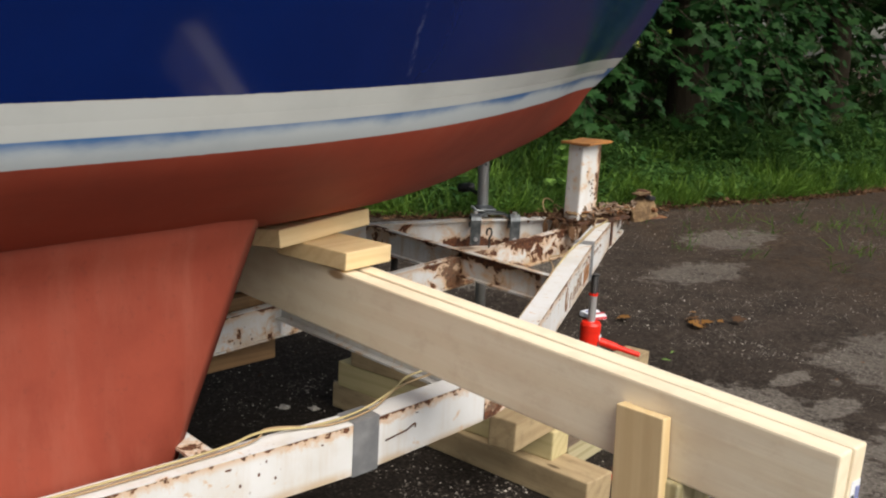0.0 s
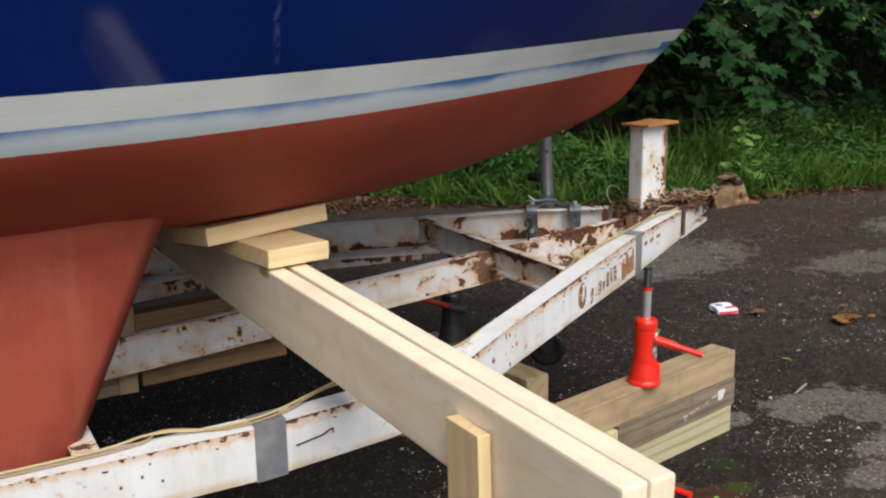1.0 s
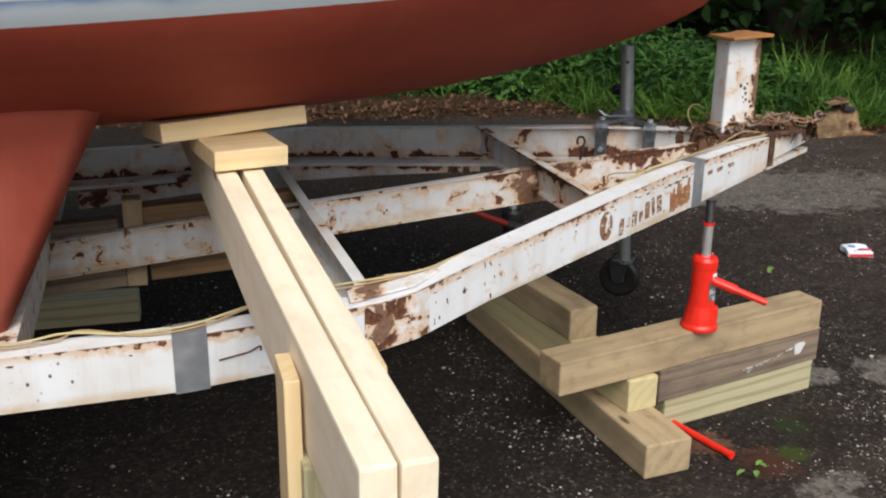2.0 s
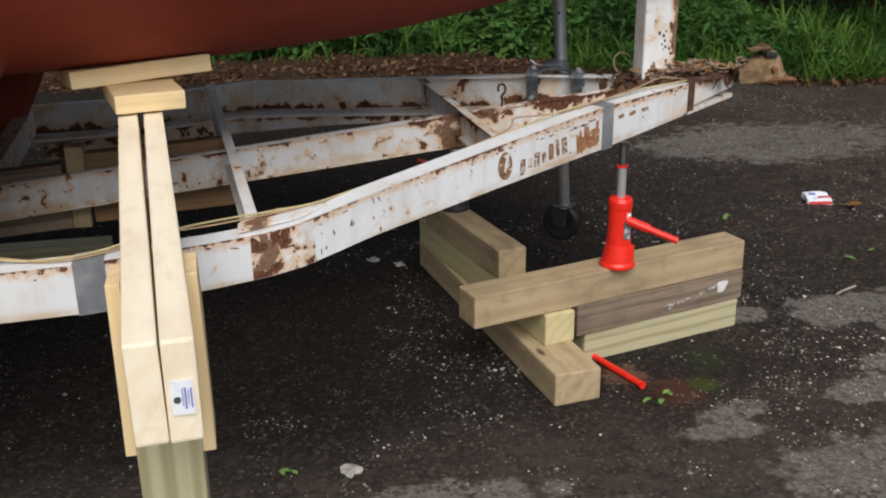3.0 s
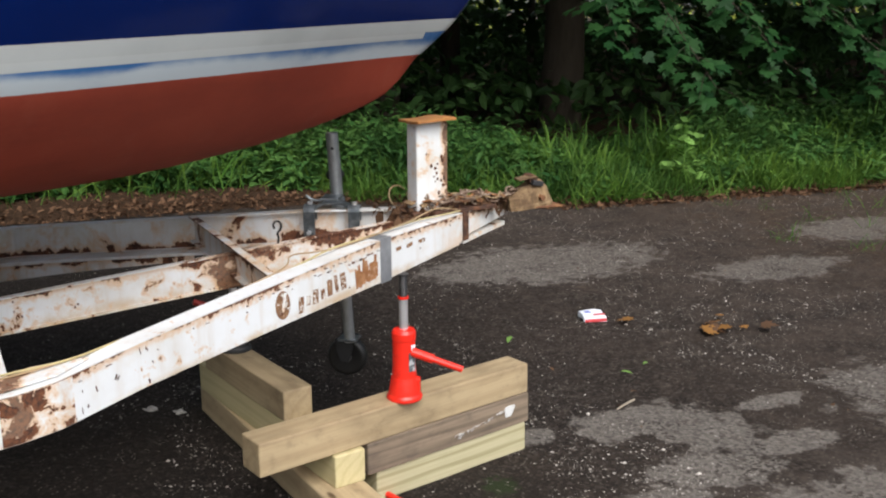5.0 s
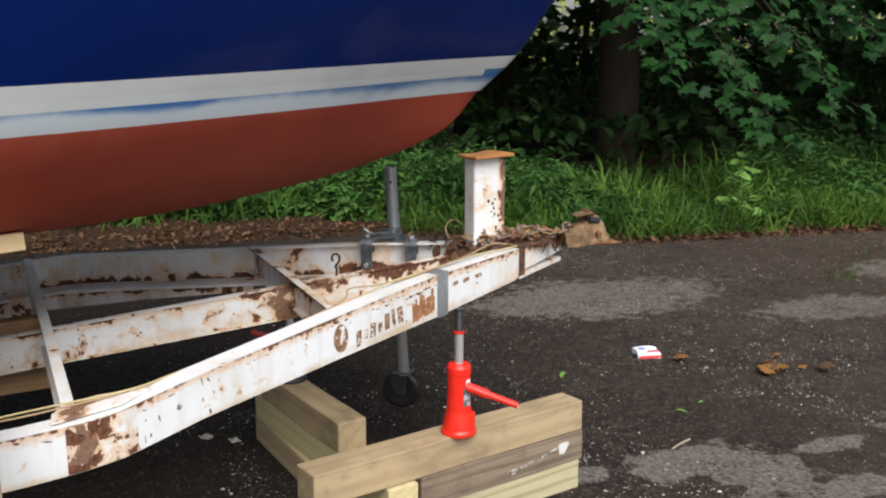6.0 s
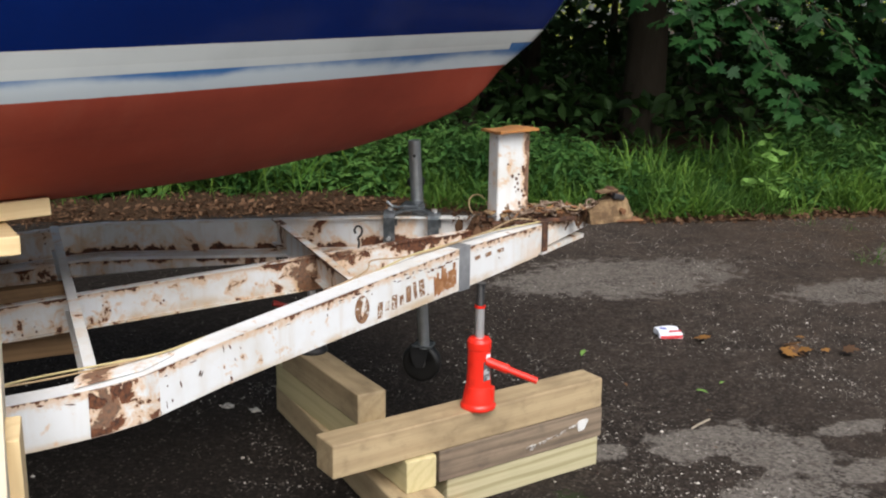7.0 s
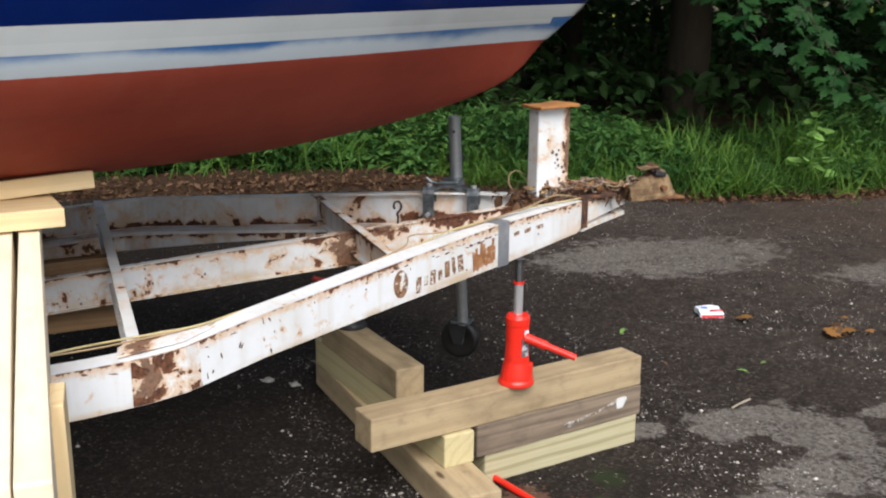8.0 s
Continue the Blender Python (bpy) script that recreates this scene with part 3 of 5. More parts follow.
def near_top(x):
    """The same for the near rail, whose tongue rises a little more."""
    return float(np.interp(x, [-6, -1.45, -1.2, -0.87, -0.55, -0.22, 0.10, 0.32], [0.52, 0.609, 0.629, 0.666, 0.692, 0.716, 0.720, 0.722]))


def near_depth(x):
    """The near rail's height of web."""
    return float(np.interp(x, [-6, -1.45, -1.1, -0.87, -0.22, 0.10, 0.125, 0.32], [0.100, 0.100, 0.092, 0.093, 0.110, 0.090, 0.070, 0.038]))


# ---- ground ----
def ground():
    bm = bmesh.new()
    half = 400
    xs = [-half, -60, -20] + [-8 + 0.5 * k for k in range(49)] + [20, 60, half]
    ys = [-half, -60, -20] + [-8 + 0.5 * k for k in range(49)] + [20, 60, half]
    grid = [[bm.verts.new((x, y, 0.012 * noise.noise(Vector((x * 0.6, y * 0.6, 3))) if abs(x) < 16 and abs(y) < 16 and not (-2 < x < 1 and -2 < y < 1.5) else 0)) for x in xs] for y in ys]
    for r0, r1 in zip(grid, grid[1:]):
        for k in range(len(xs) - 1):
            bm.faces.new((r0[k], r0[k + 1], r1[k + 1], r1[k]))
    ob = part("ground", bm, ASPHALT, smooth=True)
    return tagged(ob, "dark worn asphalt yard with pale patches and grit", "ground", kind="structure")


ground()


def verge_edge(x):
    """Where the yard ends and the verge begins."""
    return float(np.interp(x, [-8, -2.2, -1.0, 0.3, 1.3, 2.2, 2.6, 3.8, 6, 8, 20], [4.4, 4.15, 4.1, 4.0, 3.75, 3.15, 3.0, 2.8, 2.5, 2.4, 2.2]))


def verge():
    """The strip of soil and dead leaves under the plants."""
    bm = bmesh.new()
    rows = []
    for i in range(150):
        x = -14 + 0.3 * i
        e = verge_edge(x) + 0.10 * noise.noise(Vector((x * 2.2, 0, 7))) + 0.05 * noise.noise(Vector((x * 9, 0, 2)))
        rows.append([bm.verts.new((x, e + d, h + (0.02 * noise.noise(Vector((x * 3, d * 3, 1))) if d else 0))) for d, h in ((0, 0.0), (0.12, 0.022), (0.6, 0.035), (1.5, 0.06), (4, 0.10), (30, 0.2))])
    for a, b in zip(rows, rows[1:]):
        for k in range(5):
            bm.faces.new((a[k], b[k], b[k + 1], a[k + 1]))
    ob = part("verge_soil", bm, SOIL, smooth=True)
    return tagged(ob, "brown soil verge strewn with dead leaves", "verge", kind="structure")


verge()


# ---- boat ----
def interp(x, xs, ys):
    return float(np.interp(x, xs, ys))


def smooth_interp(x, xs, ys):
    """A monotone cubic through the pairs."""
    xs, ys = np.array(xs, float), np.array(ys, float)
    d = np.diff(ys) / np.diff(xs)
    s = np.r_[d[0], [0 if a * b <= 0 else 2 * a * b / (a + b) for a, b in zip(d, d[1:])], d[-1]]
    i = int(np.clip(np.searchsorted(xs, x) - 1, 0, len(xs) - 2))
    h = xs[i + 1] - xs[i]
    t = min(max((x - xs[i]) / h, 0), 1)
    return float((2 * t**3 - 3 * t**2 + 1) * ys[i] + (t**3 - 2 * t**2 + t) * h * s[i] + (-2 * t**3 + 3 * t**2) * ys[i + 1] + (t**3 - t**2) * h * s[i + 1])


STATIONS = [-6.6, -5.5, -4.5, -3.5, -2.6, -2.1, -1.8, -1.6, -1.4, -1.2, -1.0, -0.8, -0.5, -0.3, -0.1, 0.0]
HALF_BEAM = [0.70, 0.82, 0.90, 0.92, 0.88, 0.845, 0.82, 0.79, 0.74, 0.67, 0.58, 0.475, 0.305, 0.175, 0.060, 0.012]
KEEL_LINE = [1.02, 0.96, 0.93, 0.91, 0.89, 0.882, 0.880, 0.880, 0.881, 0.883, 0.888, 0.898, 0.938, 0.985, 1.062, 1.164]
FULLNESS = [3.0, 3.4, 3.6, 3.8, 3.9, 3.8, 3.7, 3.6, 3.5, 3.3, 2.9, 2.4, 1.7, 1.35, 1.1, 1.0]


def stem_reach(z):
    return smooth_interp(z, [1.164, 1.257, 1.43, 1.75, 2.05], [0.0, 0.098, 0.205, 0.37, 0.50])


def hull_point(x, v):
    """A point of the starboard side: v from 0 (keel) over 1 (waterline) to 2 (deck)."""
    half, low, full = (smooth_interp(x, STATIONS, ys) for ys in (HALF_BEAM, KEEL_LINE, FULLNESS))
    line = 1.164 + 0.026 * x
    if v <= 1:
        return Vector((x, -half * v, low + max(line - low, 0.0) * v ** full))
    k = v - 1
    z = line + (1.98 + 0.02 * x - line) * k
    slope = interp(x, [-6, -3, -1.8, -1.2, -0.5, 0], [0.10, 0.18, 0.36, 0.38, 0.42, 0.32])
    return Vector((x + stem_reach(z) * math.exp(x / 0.55) if x < 0 else x + stem_reach(z), -(half + slope * (z - line) * (1 - 0.30 * k)) * (1 if x < -0.001 else 0.9), z))


def boat():
    ob = thing("sailboat", "dark blue sailboat hull with white stripe and red bottom paint", "boat")
    bm = bmesh.new()
    xs = list(np.linspace(-6.6, -2.2, 16)) + list(np.linspace(-2.0, -0.1, 39)) + [-0.06, -0.03, -0.012, 0.0]
    vs = list(np.linspace(0, 1, 22)) + list(1 + np.linspace(0, 1, 26)[1:])
    star = [[bm.verts.new(hull_point(x, v)) for v in vs] for x in xs]
    port = [[a if k == 0 else bm.verts.new((a.co.x, -a.co.y, a.co.z)) for k, a in enumerate(row)] for row in star]
    for rows, flip in ((star, False), (port, True)):
        for a, b in zip(rows, rows[1:]):
            for k in range(len(vs) - 1):
                f = (a[k], a[k + 1], b[k + 1], b[k])
                bm.faces.new(f[::-1] if flip else f)
    bow = list(zip(star[-1], port[-1]))
    for (a, b), (c, d) in zip(bow, bow[1:]):
        ring = [a, c, d] if a is b else [a, c, d, b]
        bm.faces.new(ring)
    bm.faces.new(star[0] + port[0][:0:-1])
    bmesh.ops.recalc_face_normals(bm, faces=bm.faces)
    part("hull", bm, HULL, ob, smooth=True)
    # deck
    bm = bmesh.new()
    edge = [hull_point(x, 2) for x in xs]
    left = [bm.verts.new(p + Vector((0, 0.0, 0.003))) for p in edge]
    right = [bm.verts.new((p.x, -p.y, p.z + 0.003)) for p in edge]
    for i in range(len(xs) - 1):
        bm.faces.new((left[i], left[i + 1], right[i + 1], right[i]))
    part("deck", bm, DECK, ob, "white deck")
    # twin keels, splayed outwards
    for side in (1, -1):
        bm = bmesh.new()
        rows = []
        for k in range(27):
            t = (k / 26) ** 1.7
            z = 1.0 - 0.80 * t
            lead = -1.515 - 0.410 * t
            flare = 0.030 * math.exp(-max(0.0, t - 0.07) / 0.035)
            back = -2.75 + 0.25 * t
            mid = 0.545 + 0.15 * t
            ring = []
            prof = [(0.0, 0.0), (0.03, 0.022), (0.10, 0.040), (0.3, 0.055), (0.6, 0.050), (0.9, 0.024), (1.0, 0.004)]
            for u, w in prof:
                ring.append((lead + (back - lead) * u, mid + w + flare * (w / 0.055), z))
            for u, w in prof[-2:0:-1]:
                ring.append((lead + (back - lead) * u, mid - w - flare * (w / 0.055), z))
            rows.append([bm.verts.new((a, -side * b, c)) for a, b, c in ring])
        for a, b in zip(rows, rows[1:]):
            for j in range(len(a)):
                bm.faces.new((a[j], a[(j + 1) % len(a)], b[(j + 1) % len(a)], b[j]))
        bm.faces.new(rows[0])
        bm.faces.new(rows[-1])
        bmesh.ops.recalc_face_normals(bm, faces=bm.faces)
        part("bilge_keel", bm, KEEL_RED, ob, "red-painted bilge keel", smooth=True)
    return ob


boat()


# ---- trailer ----
def trailer():
    ob = thing("boat_trailer", "rusty white steel boat trailer frame with A-shaped tongue", "trailer")
    near = [(-6.0, -0.745), (-1.45, -0.742), (-1.20, -0.744), (-1.10, -0.745), (-1.03, -0.728), (-0.87, -0.631), (-0.55, -0.437), (-0.22, -0.236), (0.10, -0.042), (0.125, -0.0285), (0.318, 0.070)]
    far = [(0.10, 0.080), (-0.22, 0.262), (-1.03, 0.752), (-1.10, 0.768), (-1.45, 0.768), (-6.0, 0.768)]
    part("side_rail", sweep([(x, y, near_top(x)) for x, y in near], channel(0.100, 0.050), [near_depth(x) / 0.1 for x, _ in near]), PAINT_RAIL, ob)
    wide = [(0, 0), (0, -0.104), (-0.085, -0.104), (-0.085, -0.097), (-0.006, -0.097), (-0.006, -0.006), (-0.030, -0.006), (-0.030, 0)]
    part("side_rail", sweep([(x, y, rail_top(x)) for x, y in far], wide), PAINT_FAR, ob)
    part("stiffener_plate", sweep([(-0.56, 0.385, 0.582), (-0.85, 0.560, 0.560), (-1.10, 0.690, 0.537), (-1.70, 0.692, 0.488)], [(0, 0), (0, -0.048), (-0.006, -0.048), (-0.006, 0)], [0.35, 0.7, 1.0, 1.0]), PAINT_CROSS, ob)
    mid = [(-2.9, -0.012), (-1.5, -0.012), (-0.5, -0.012), (0.04, -0.012)]
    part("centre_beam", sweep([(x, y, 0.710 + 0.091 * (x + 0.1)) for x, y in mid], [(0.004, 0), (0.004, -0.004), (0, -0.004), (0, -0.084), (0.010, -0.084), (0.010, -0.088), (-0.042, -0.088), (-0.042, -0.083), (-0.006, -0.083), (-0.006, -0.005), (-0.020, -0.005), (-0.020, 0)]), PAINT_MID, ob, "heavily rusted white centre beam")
    for x0, y0, x1, y1, w, z0 in ((-0.540, 0.43, -0.518, -0.390, 0.021, 0.690), (-1.165, 0.70, -1.108, -0.665, 0.023, 0.650), (-1.72, 0.70, -1.70, -0.69, 0.045, 0.600), (-2.7, 0.70, -2.7, -0.69, 0.045, 0.58)):
        part("cross_member", sweep([(x1, y1, z0), ((x0 + x1) / 2, (y0 + y1) / 2, z0 + 0.001), (x0, y0, z0)], channel(0.078, w, 0.005)), PAINT_STUB if x0 < -1.65 else PAINT_BRACE if x0 < -1 else PAINT_CROSS, ob)
    bm = bmesh.new()
    outline = [(-1.15, -0.735), (-1.148, -0.690), (-1.115, -0.655), (-1.07, -0.642), (-0.97, -0.664), (-1.03, -0.715)]
    top = [bm.verts.new((x, y, near_top(x) + 0.008)) for x, y in outline]
    low = [bm.verts.new((x, y, near_top(x) + 0.0035)) for x, y in outline]
    bm.faces.new(top)
    bm.faces.new(low[::-1])
    for k in range(6):
        bm.faces.new((top[k], low[k], low[(k + 1) % 6], top[(k + 1) % 6]))
    bmesh.ops.recalc_face_normals(bm, faces=bm.faces)
    part("gusset_plate", bm, PAINT_GUSSET, ob)
    # a rusty weld plate that follows the outer bend
    def outer(x):
        return float(np.interp(x, [p[0] for p in near], [p[1] for p in near]))
    bend = [(x, outer(x), near_top(x)) for x in (-1.128, -1.10, -1.065, -1.03, -1.005)]
    part("weld_plate", sweep(bend, [(0.0022, -0.004), (0.0022, -0.098), (0.0004, -0.098), (0.0004, -0.004)], [near_depth(x) / 0.1 for x, _, _ in bend]), PAINT_WELD, ob, "rusty flaking weld plate")
    # tape round the near rail
    for x0, x1 in ((-1.452, -1.395), (-0.218, -0.180)):
        def on_rail(x):
            return np.interp(x, [p[0] for p in near], [p[1] for p in near])
        prof = [(0.0025, 0.0025), (0.0025, -0.1025), (-0.02, -0.1025), (-0.02, -0.1005), (0.0008, -0.1005), (0.0008, 0.0008), (-0.052, 0.0008), (-0.052, 0.0025)]
        part("tape_band", sweep([(x, float(on_rail(x)), near_top(x)) for x in (x0, x1)], prof, [(near_depth(x0) + 0.002) / 0.102] * 2), TAPE, ob, "grey duct tape band")
    # worn stencil on the outer web of the tongue
    def web(x, h):
        return Vector((x, float(np.interp(x, [-1.03, -0.22], [-0.728, -0.236])) , near_top(x) - 0.055 + h))
    slope = between(web(-0.6, 0), web(-0.3, 0))
    disc = lathe([(0.033, 0), (0.033, 0.0012)], 24)
    bmesh.ops.scale(disc, vec=(0.72, 1, 1), verts=disc.verts)
    part("stencil_disc", shifted(disc, Matrix.Translation(web(-0.531, 0)) @ slope.to_3x3().to_4x4() @ pose(0, -0.0003, 0, 90, 0, 0)), STENCIL, ob)
    bar = shifted(block(0.052, 0.001, 0.008, 0), Matrix.Translation(web(-0.529, 0.002)) @ slope.to_3x3().to_4x4() @ pose(0, -0.002, 0, 0, -72, 0))
    part("stencil_bar", bar, PAINT_POST, ob)
    rnd = random.Random(5)
    x = -0.487
    for w, h in ((0.018, 0.038), (0.013, 0.022), (0.019, 0.034), (0.014, 0.024), (0.018, 0.040), (0.012, 0.044), (0.020, 0.042)):
        p = web(x + w / 2, -0.020 + 0.105 * (x + 0.487) + rnd.uniform(-0.003, 0.003))
        part("stencil_bar", shifted(block(w, 0.0012, h, 0), Matrix.Translation(p) @ slope.to_3x3().to_4x4() @ pose(0, -0.0004, 0, 0, rnd.uniform(-7, 7), 0)), STENCIL, ob)
        x += w + 0.006
    # a rubbed, rusty patch with bare streaks before the tape
    for k in range(13):
        h = rnd.uniform(0.036, 0.064)
        p = web(-0.303 + 0.0060 * k, -0.046 + h / 2 + rnd.uniform(0, 0.006) + 0.0007 * k)
        part("rust_streak", shifted(block(rnd.uniform(0.0060, 0.0105), 0.0010 + 0.0001 * (k % 5), h, 0), Matrix.Translation(p) @ slope.to_3x3().to_4x4() @ pose(0, -0.0004, 0, 0, rnd.uniform(-5, 9), 0)), RUBBED, ob)
    for k in range(7):
        p = web(-0.325 + 0.013 * k, 0.030 + rnd.uniform(-0.004, 0.004))
        part("stencil_bar", shifted(block(rnd.uniform(0.008, 0.014), 0.0010, rnd.uniform(0.003, 0.006), 0), Matrix.Translation(p) @ slope.to_3x3().to_4x4() @ pose(0, -0.0004, 0, 0, rnd.uniform(-8, 8), 0)), DARK_RUST if k % 2 else STENCIL, ob)
    for x, w in ((-0.150, 0.022), (-0.108, 0.026), (-0.060, 0.030)):
        p = Vector((x, float(np.interp(x, [-0.22, 0.10], [-0.236, -0.042])), near_top(x) - 0.038))
        part("stencil_bar", shifted(block(w, 0.0012, 0.010, 0), Matrix.Translation(p) @ slope.to_3x3().to_4x4() @ pose(0, -0.0006, 0, 0, rnd.uniform(-5, 5), 0)), STENCIL, ob)
    # a wire pushed through the web beside the tape
    part("dark_scratch", tube([Vector((-1.378, -0.7442, 0.561)), Vector((-1.352, -0.7442, 0.566)), Vector((-1.328, -0.7445, 0.571)), Vector((-1.309, -0.7445, 0.580)), Vector((-1.308, -0.7445, 0.572))], 0.0017, 5), DARK_RUST, ob)
    # flaked chips along the near rail
    rnd = random.Random(17)
    for k in range(48):
        x = rnd.uniform(-2.0, 0.16) if k % 2 else rnd.uniform(-0.66, -0.02)
        deep = near_depth(x)
        h = deep * (0.10 + 0.16 * rnd.random() if k % 3 else rnd.uniform(0.1, 0.95))
        if -1.13 < x < -1.05 or -1.46 < x < -1.39 or -0.225 < x < -0.175:
            continue
        y = float(np.interp(x, [p[0] for p in near], [p[1] for p in near]))
        tilt = between((x - 0.05, float(np.interp(x - 0.05, [p[0] for p in near], [p[1] for p in near])), near_top(x - 0.05)), (x + 0.05, float(np.interp(x + 0.05, [p[0] for p in near], [p[1] for p in near])), near_top(x + 0.05))).to_3x3().to_4x4()
        w, t = rnd.uniform(0.004, 0.020), rnd.uniform(0.0015, 0.0042)
        if k % 3 == 0:
            w, t = rnd.uniform(0.002, 0.006), rnd.uniform(0.002, 0.007)
        bm = bmesh.new()
        ring = [bm.verts.new((w / 2 * math.cos(a) * rnd.uniform(0.6, 1.2), -0.0006, t / 2 * math.sin(a) * rnd.uniform(0.5, 1.5))) for a in np.linspace(0, 2 * math.pi, 9)[:-1]]
        back = [bm.verts.new((q.co.x, 0.001, q.co.z)) for q in ring]
        bm.faces.new(ring)
        for q in range(8):
            bm.faces.new((ring[q], ring[(q + 1) % 8], back[(q + 1) % 8], back[q]))
        bmesh.ops.recalc_face_normals(bm, faces=bm.faces)
        part("rust_chip", shifted(bm, Matrix.Translation((x, y, near_top(x) - h)) @ tilt @ pose(0, 0, 0, 0, rnd.gauss(0, 8), 0)), DARK_RUST, ob)
    for k in range(12):
        x = rnd.uniform(-1.02, -0.84) if k % 3 else rnd.uniform(-1.05, -0.96)
        h = near_depth(x) * rnd.uniform(0.12, 0.9)
        tilt = between((x - 0.03, outer(x - 0.03), near_top(x - 0.03)), (x + 0.03, outer(x + 0.03), near_top(x + 0.03))).to_3x3().to_4x4()
        w, t = rnd.uniform(0.0015, 0.005), rnd.uniform(0.004, 0.016)
        bm = bmesh.new()
        ring = [bm.verts.new((w / 2 * math.cos(a) * rnd.uniform(0.6, 1.2), -0.0008, t / 2 * math.sin(a) * rnd.uniform(0.6, 1.3))) for a in np.linspace(0, 2 * math.pi, 9)[:-1]]
        back = [bm.verts.new((q.co.x, 0.001, q.co.z)) for q in ring]
        bm.faces.new(ring)
        for q in range(8):
            bm.faces.new((ring[q], ring[(q + 1) % 8], back[(q + 1) % 8], back[q]))
        bmesh.ops.recalc_face_normals(bm, faces=bm.faces)
        part("rust_chip", shifted(bm, Matrix.Translation((x, outer(x), near_top(x) - h)) @ tilt @ pose(0, 0, 0, 0, rnd.gauss(0, 12), 0)), DARK_RUST, ob)
    # bow post
    base = rail_top(0.05) + 0.006
    post = part("bow_post", shifted(block(0.100, 0.060, 0.977 - base, 0.006), pose(0.041, 0.040, (0.977 + base) / 2, 0, 0, 4)), PAINT_POST, ob)
    for k in range(16):
        px, pz = 0.016 + 0.066 * rnd.random() ** 0.6, 0.775 + 0.115 * rnd.random()
        chip = lathe([(rnd.uniform(0.0018, 0.0055), 0.0), (0.001, 0.0008)], 7)
        bmesh.ops.scale(chip, vec=(rnd.uniform(0.6, 1.2), rnd.uniform(0.6, 1.6), 1), verts=chip.verts)
        part("rust_chip", shifted(chip, pose(px, 0.0093 + 0.07 * (px - 0.041), pz, 90, 0, 4)), DARK_RUST, post)
    bm = block(0.122, 0.118, 0.008, 0.002)
    bmesh.ops.subdivide_edges(bm, edges=bm.edges, cuts=3, use_grid_fill=True)
    for v in bm.verts:
        v.co.z += 0.006 * noise.noise(v.co * 14)
    part("post_cap", shifted(bm, pose(0.040, 0.036, 0.982, -2.0, -3.0, 4)), ORANGE_RUST, post, "bent rusty steel cap plate")
    part("base_plate", shifted(block(0.26, 0.135, 0.010, 0.002), pose(0.10, 0.045, base - 0.002, 0, -1.5, 0)), DARK_RUST, ob, "rusty base plate")
    # coupler
    bm = bmesh.new()
    rings = []
    for x, w, z0, z1, dome in ((0.298, 0.036, 0.699, 0.744, 0.2), (0.328, 0.046, 0.701, 0.753, 0.3), (0.362, 0.044, 0.703, 0.764, 0.5), (0.392, 0.043, 0.704, 0.783, 0.7), (0.415, 0.040, 0.705, 0.784, 0.8), (0.435, 0.032, 0.706, 0.762, 0.8), (0.450, 0.020, 0.707, 0.734, 0.8), (0.458, 0.008, 0.707, 0.716, 0.8)):
        ring = [(-w - 0.006, z0), (-w - 0.006, z0 + 0.010), (-w, z0 + 0.014), (-w * (1 - 0.25 * dome), z0 + (z1 - z0) * 0.7), (-w * 0.45, z1), (w * 0.45, z1), (w * (1 - 0.25 * dome), z0 + (z1 - z0) * 0.7), (w, z0 + 0.014), (w + 0.006, z0 + 0.010), (w + 0.006, z0)]
        rings.append([bm.verts.new((x, 0.052 + a, b)) for a, b in ring])
    for a, b in zip(rings, rings[1:]):
        for j in range(10):
            bm.faces.new((a[j], a[(j + 1) % 10], b[(j + 1) % 10], b[j]))
    bm.faces.new(rings[0])
    bm.faces.new(rings[-1])
    bmesh.ops.recalc_face_normals(bm, faces=bm.faces)
    coupler = part("coupler", bm, MUDDY_RUST, ob, "muddy rusted ball coupler", smooth=False)
    part("coupler_latch", shifted(block(0.058, 0.040, 0.006, 0.0025), pose(0.362, 0.040, 0.792, 0, -8, -6)), MUDDY_RUST, coupler)
    part("coupler_lip", shifted(block(0.092, 0.082, 0.005, 0.002), pose(0.426, 0.040, 0.7055, 0, 1, -4)), RUST, coupler)
    part("latch_pivot", shifted(lathe([(0.0, -0.022), (0.013, -0.022), (0.015, 0.0), (0.013, 0.022), (0.0, 0.022)], 14), pose(0.382, 0.048, 0.789, 90, 0, 0)), DARK_RUST, coupler)
    # solid black block stands in for the shade inside the latch opening
    part("latch_slot", shifted(block(0.036, 0.022, 0.016, 0.004), pose(0.392, 0.022, 0.776, 0, 12, 0)), BLACK, coupler)
    part("coupler_bolt", cylinder((0.40, -0.003, 0.735), (0.40, 0.02, 0.735), 0.009, 6), RUST, coupler)
    # bolted strap near the tip
    part("tongue_strap", sweep([(0.115, -0.036, near_top(0.115)), (0.137, -0.024, near_top(0.137))], [(0.004, 0.004), (0.004, -0.080), (0.0006, -0.080), (0.0006, 0.0006), (-0.05, 0.0006), (-0.05, 0.004)]), DARK_RUST, ob)
    part("lower_flange", sweep([(0.117, -0.0325, 0.643), (0.20, 0.010, 0.653), (0.300, 0.059, 0.664)], [(0.004, 0), (0.004, -0.012), (-0.05, -0.012), (-0.05, 0)]), PAINT_TIP, ob, "chipped pale lower flange of the tongue")
    return ob


trailer()


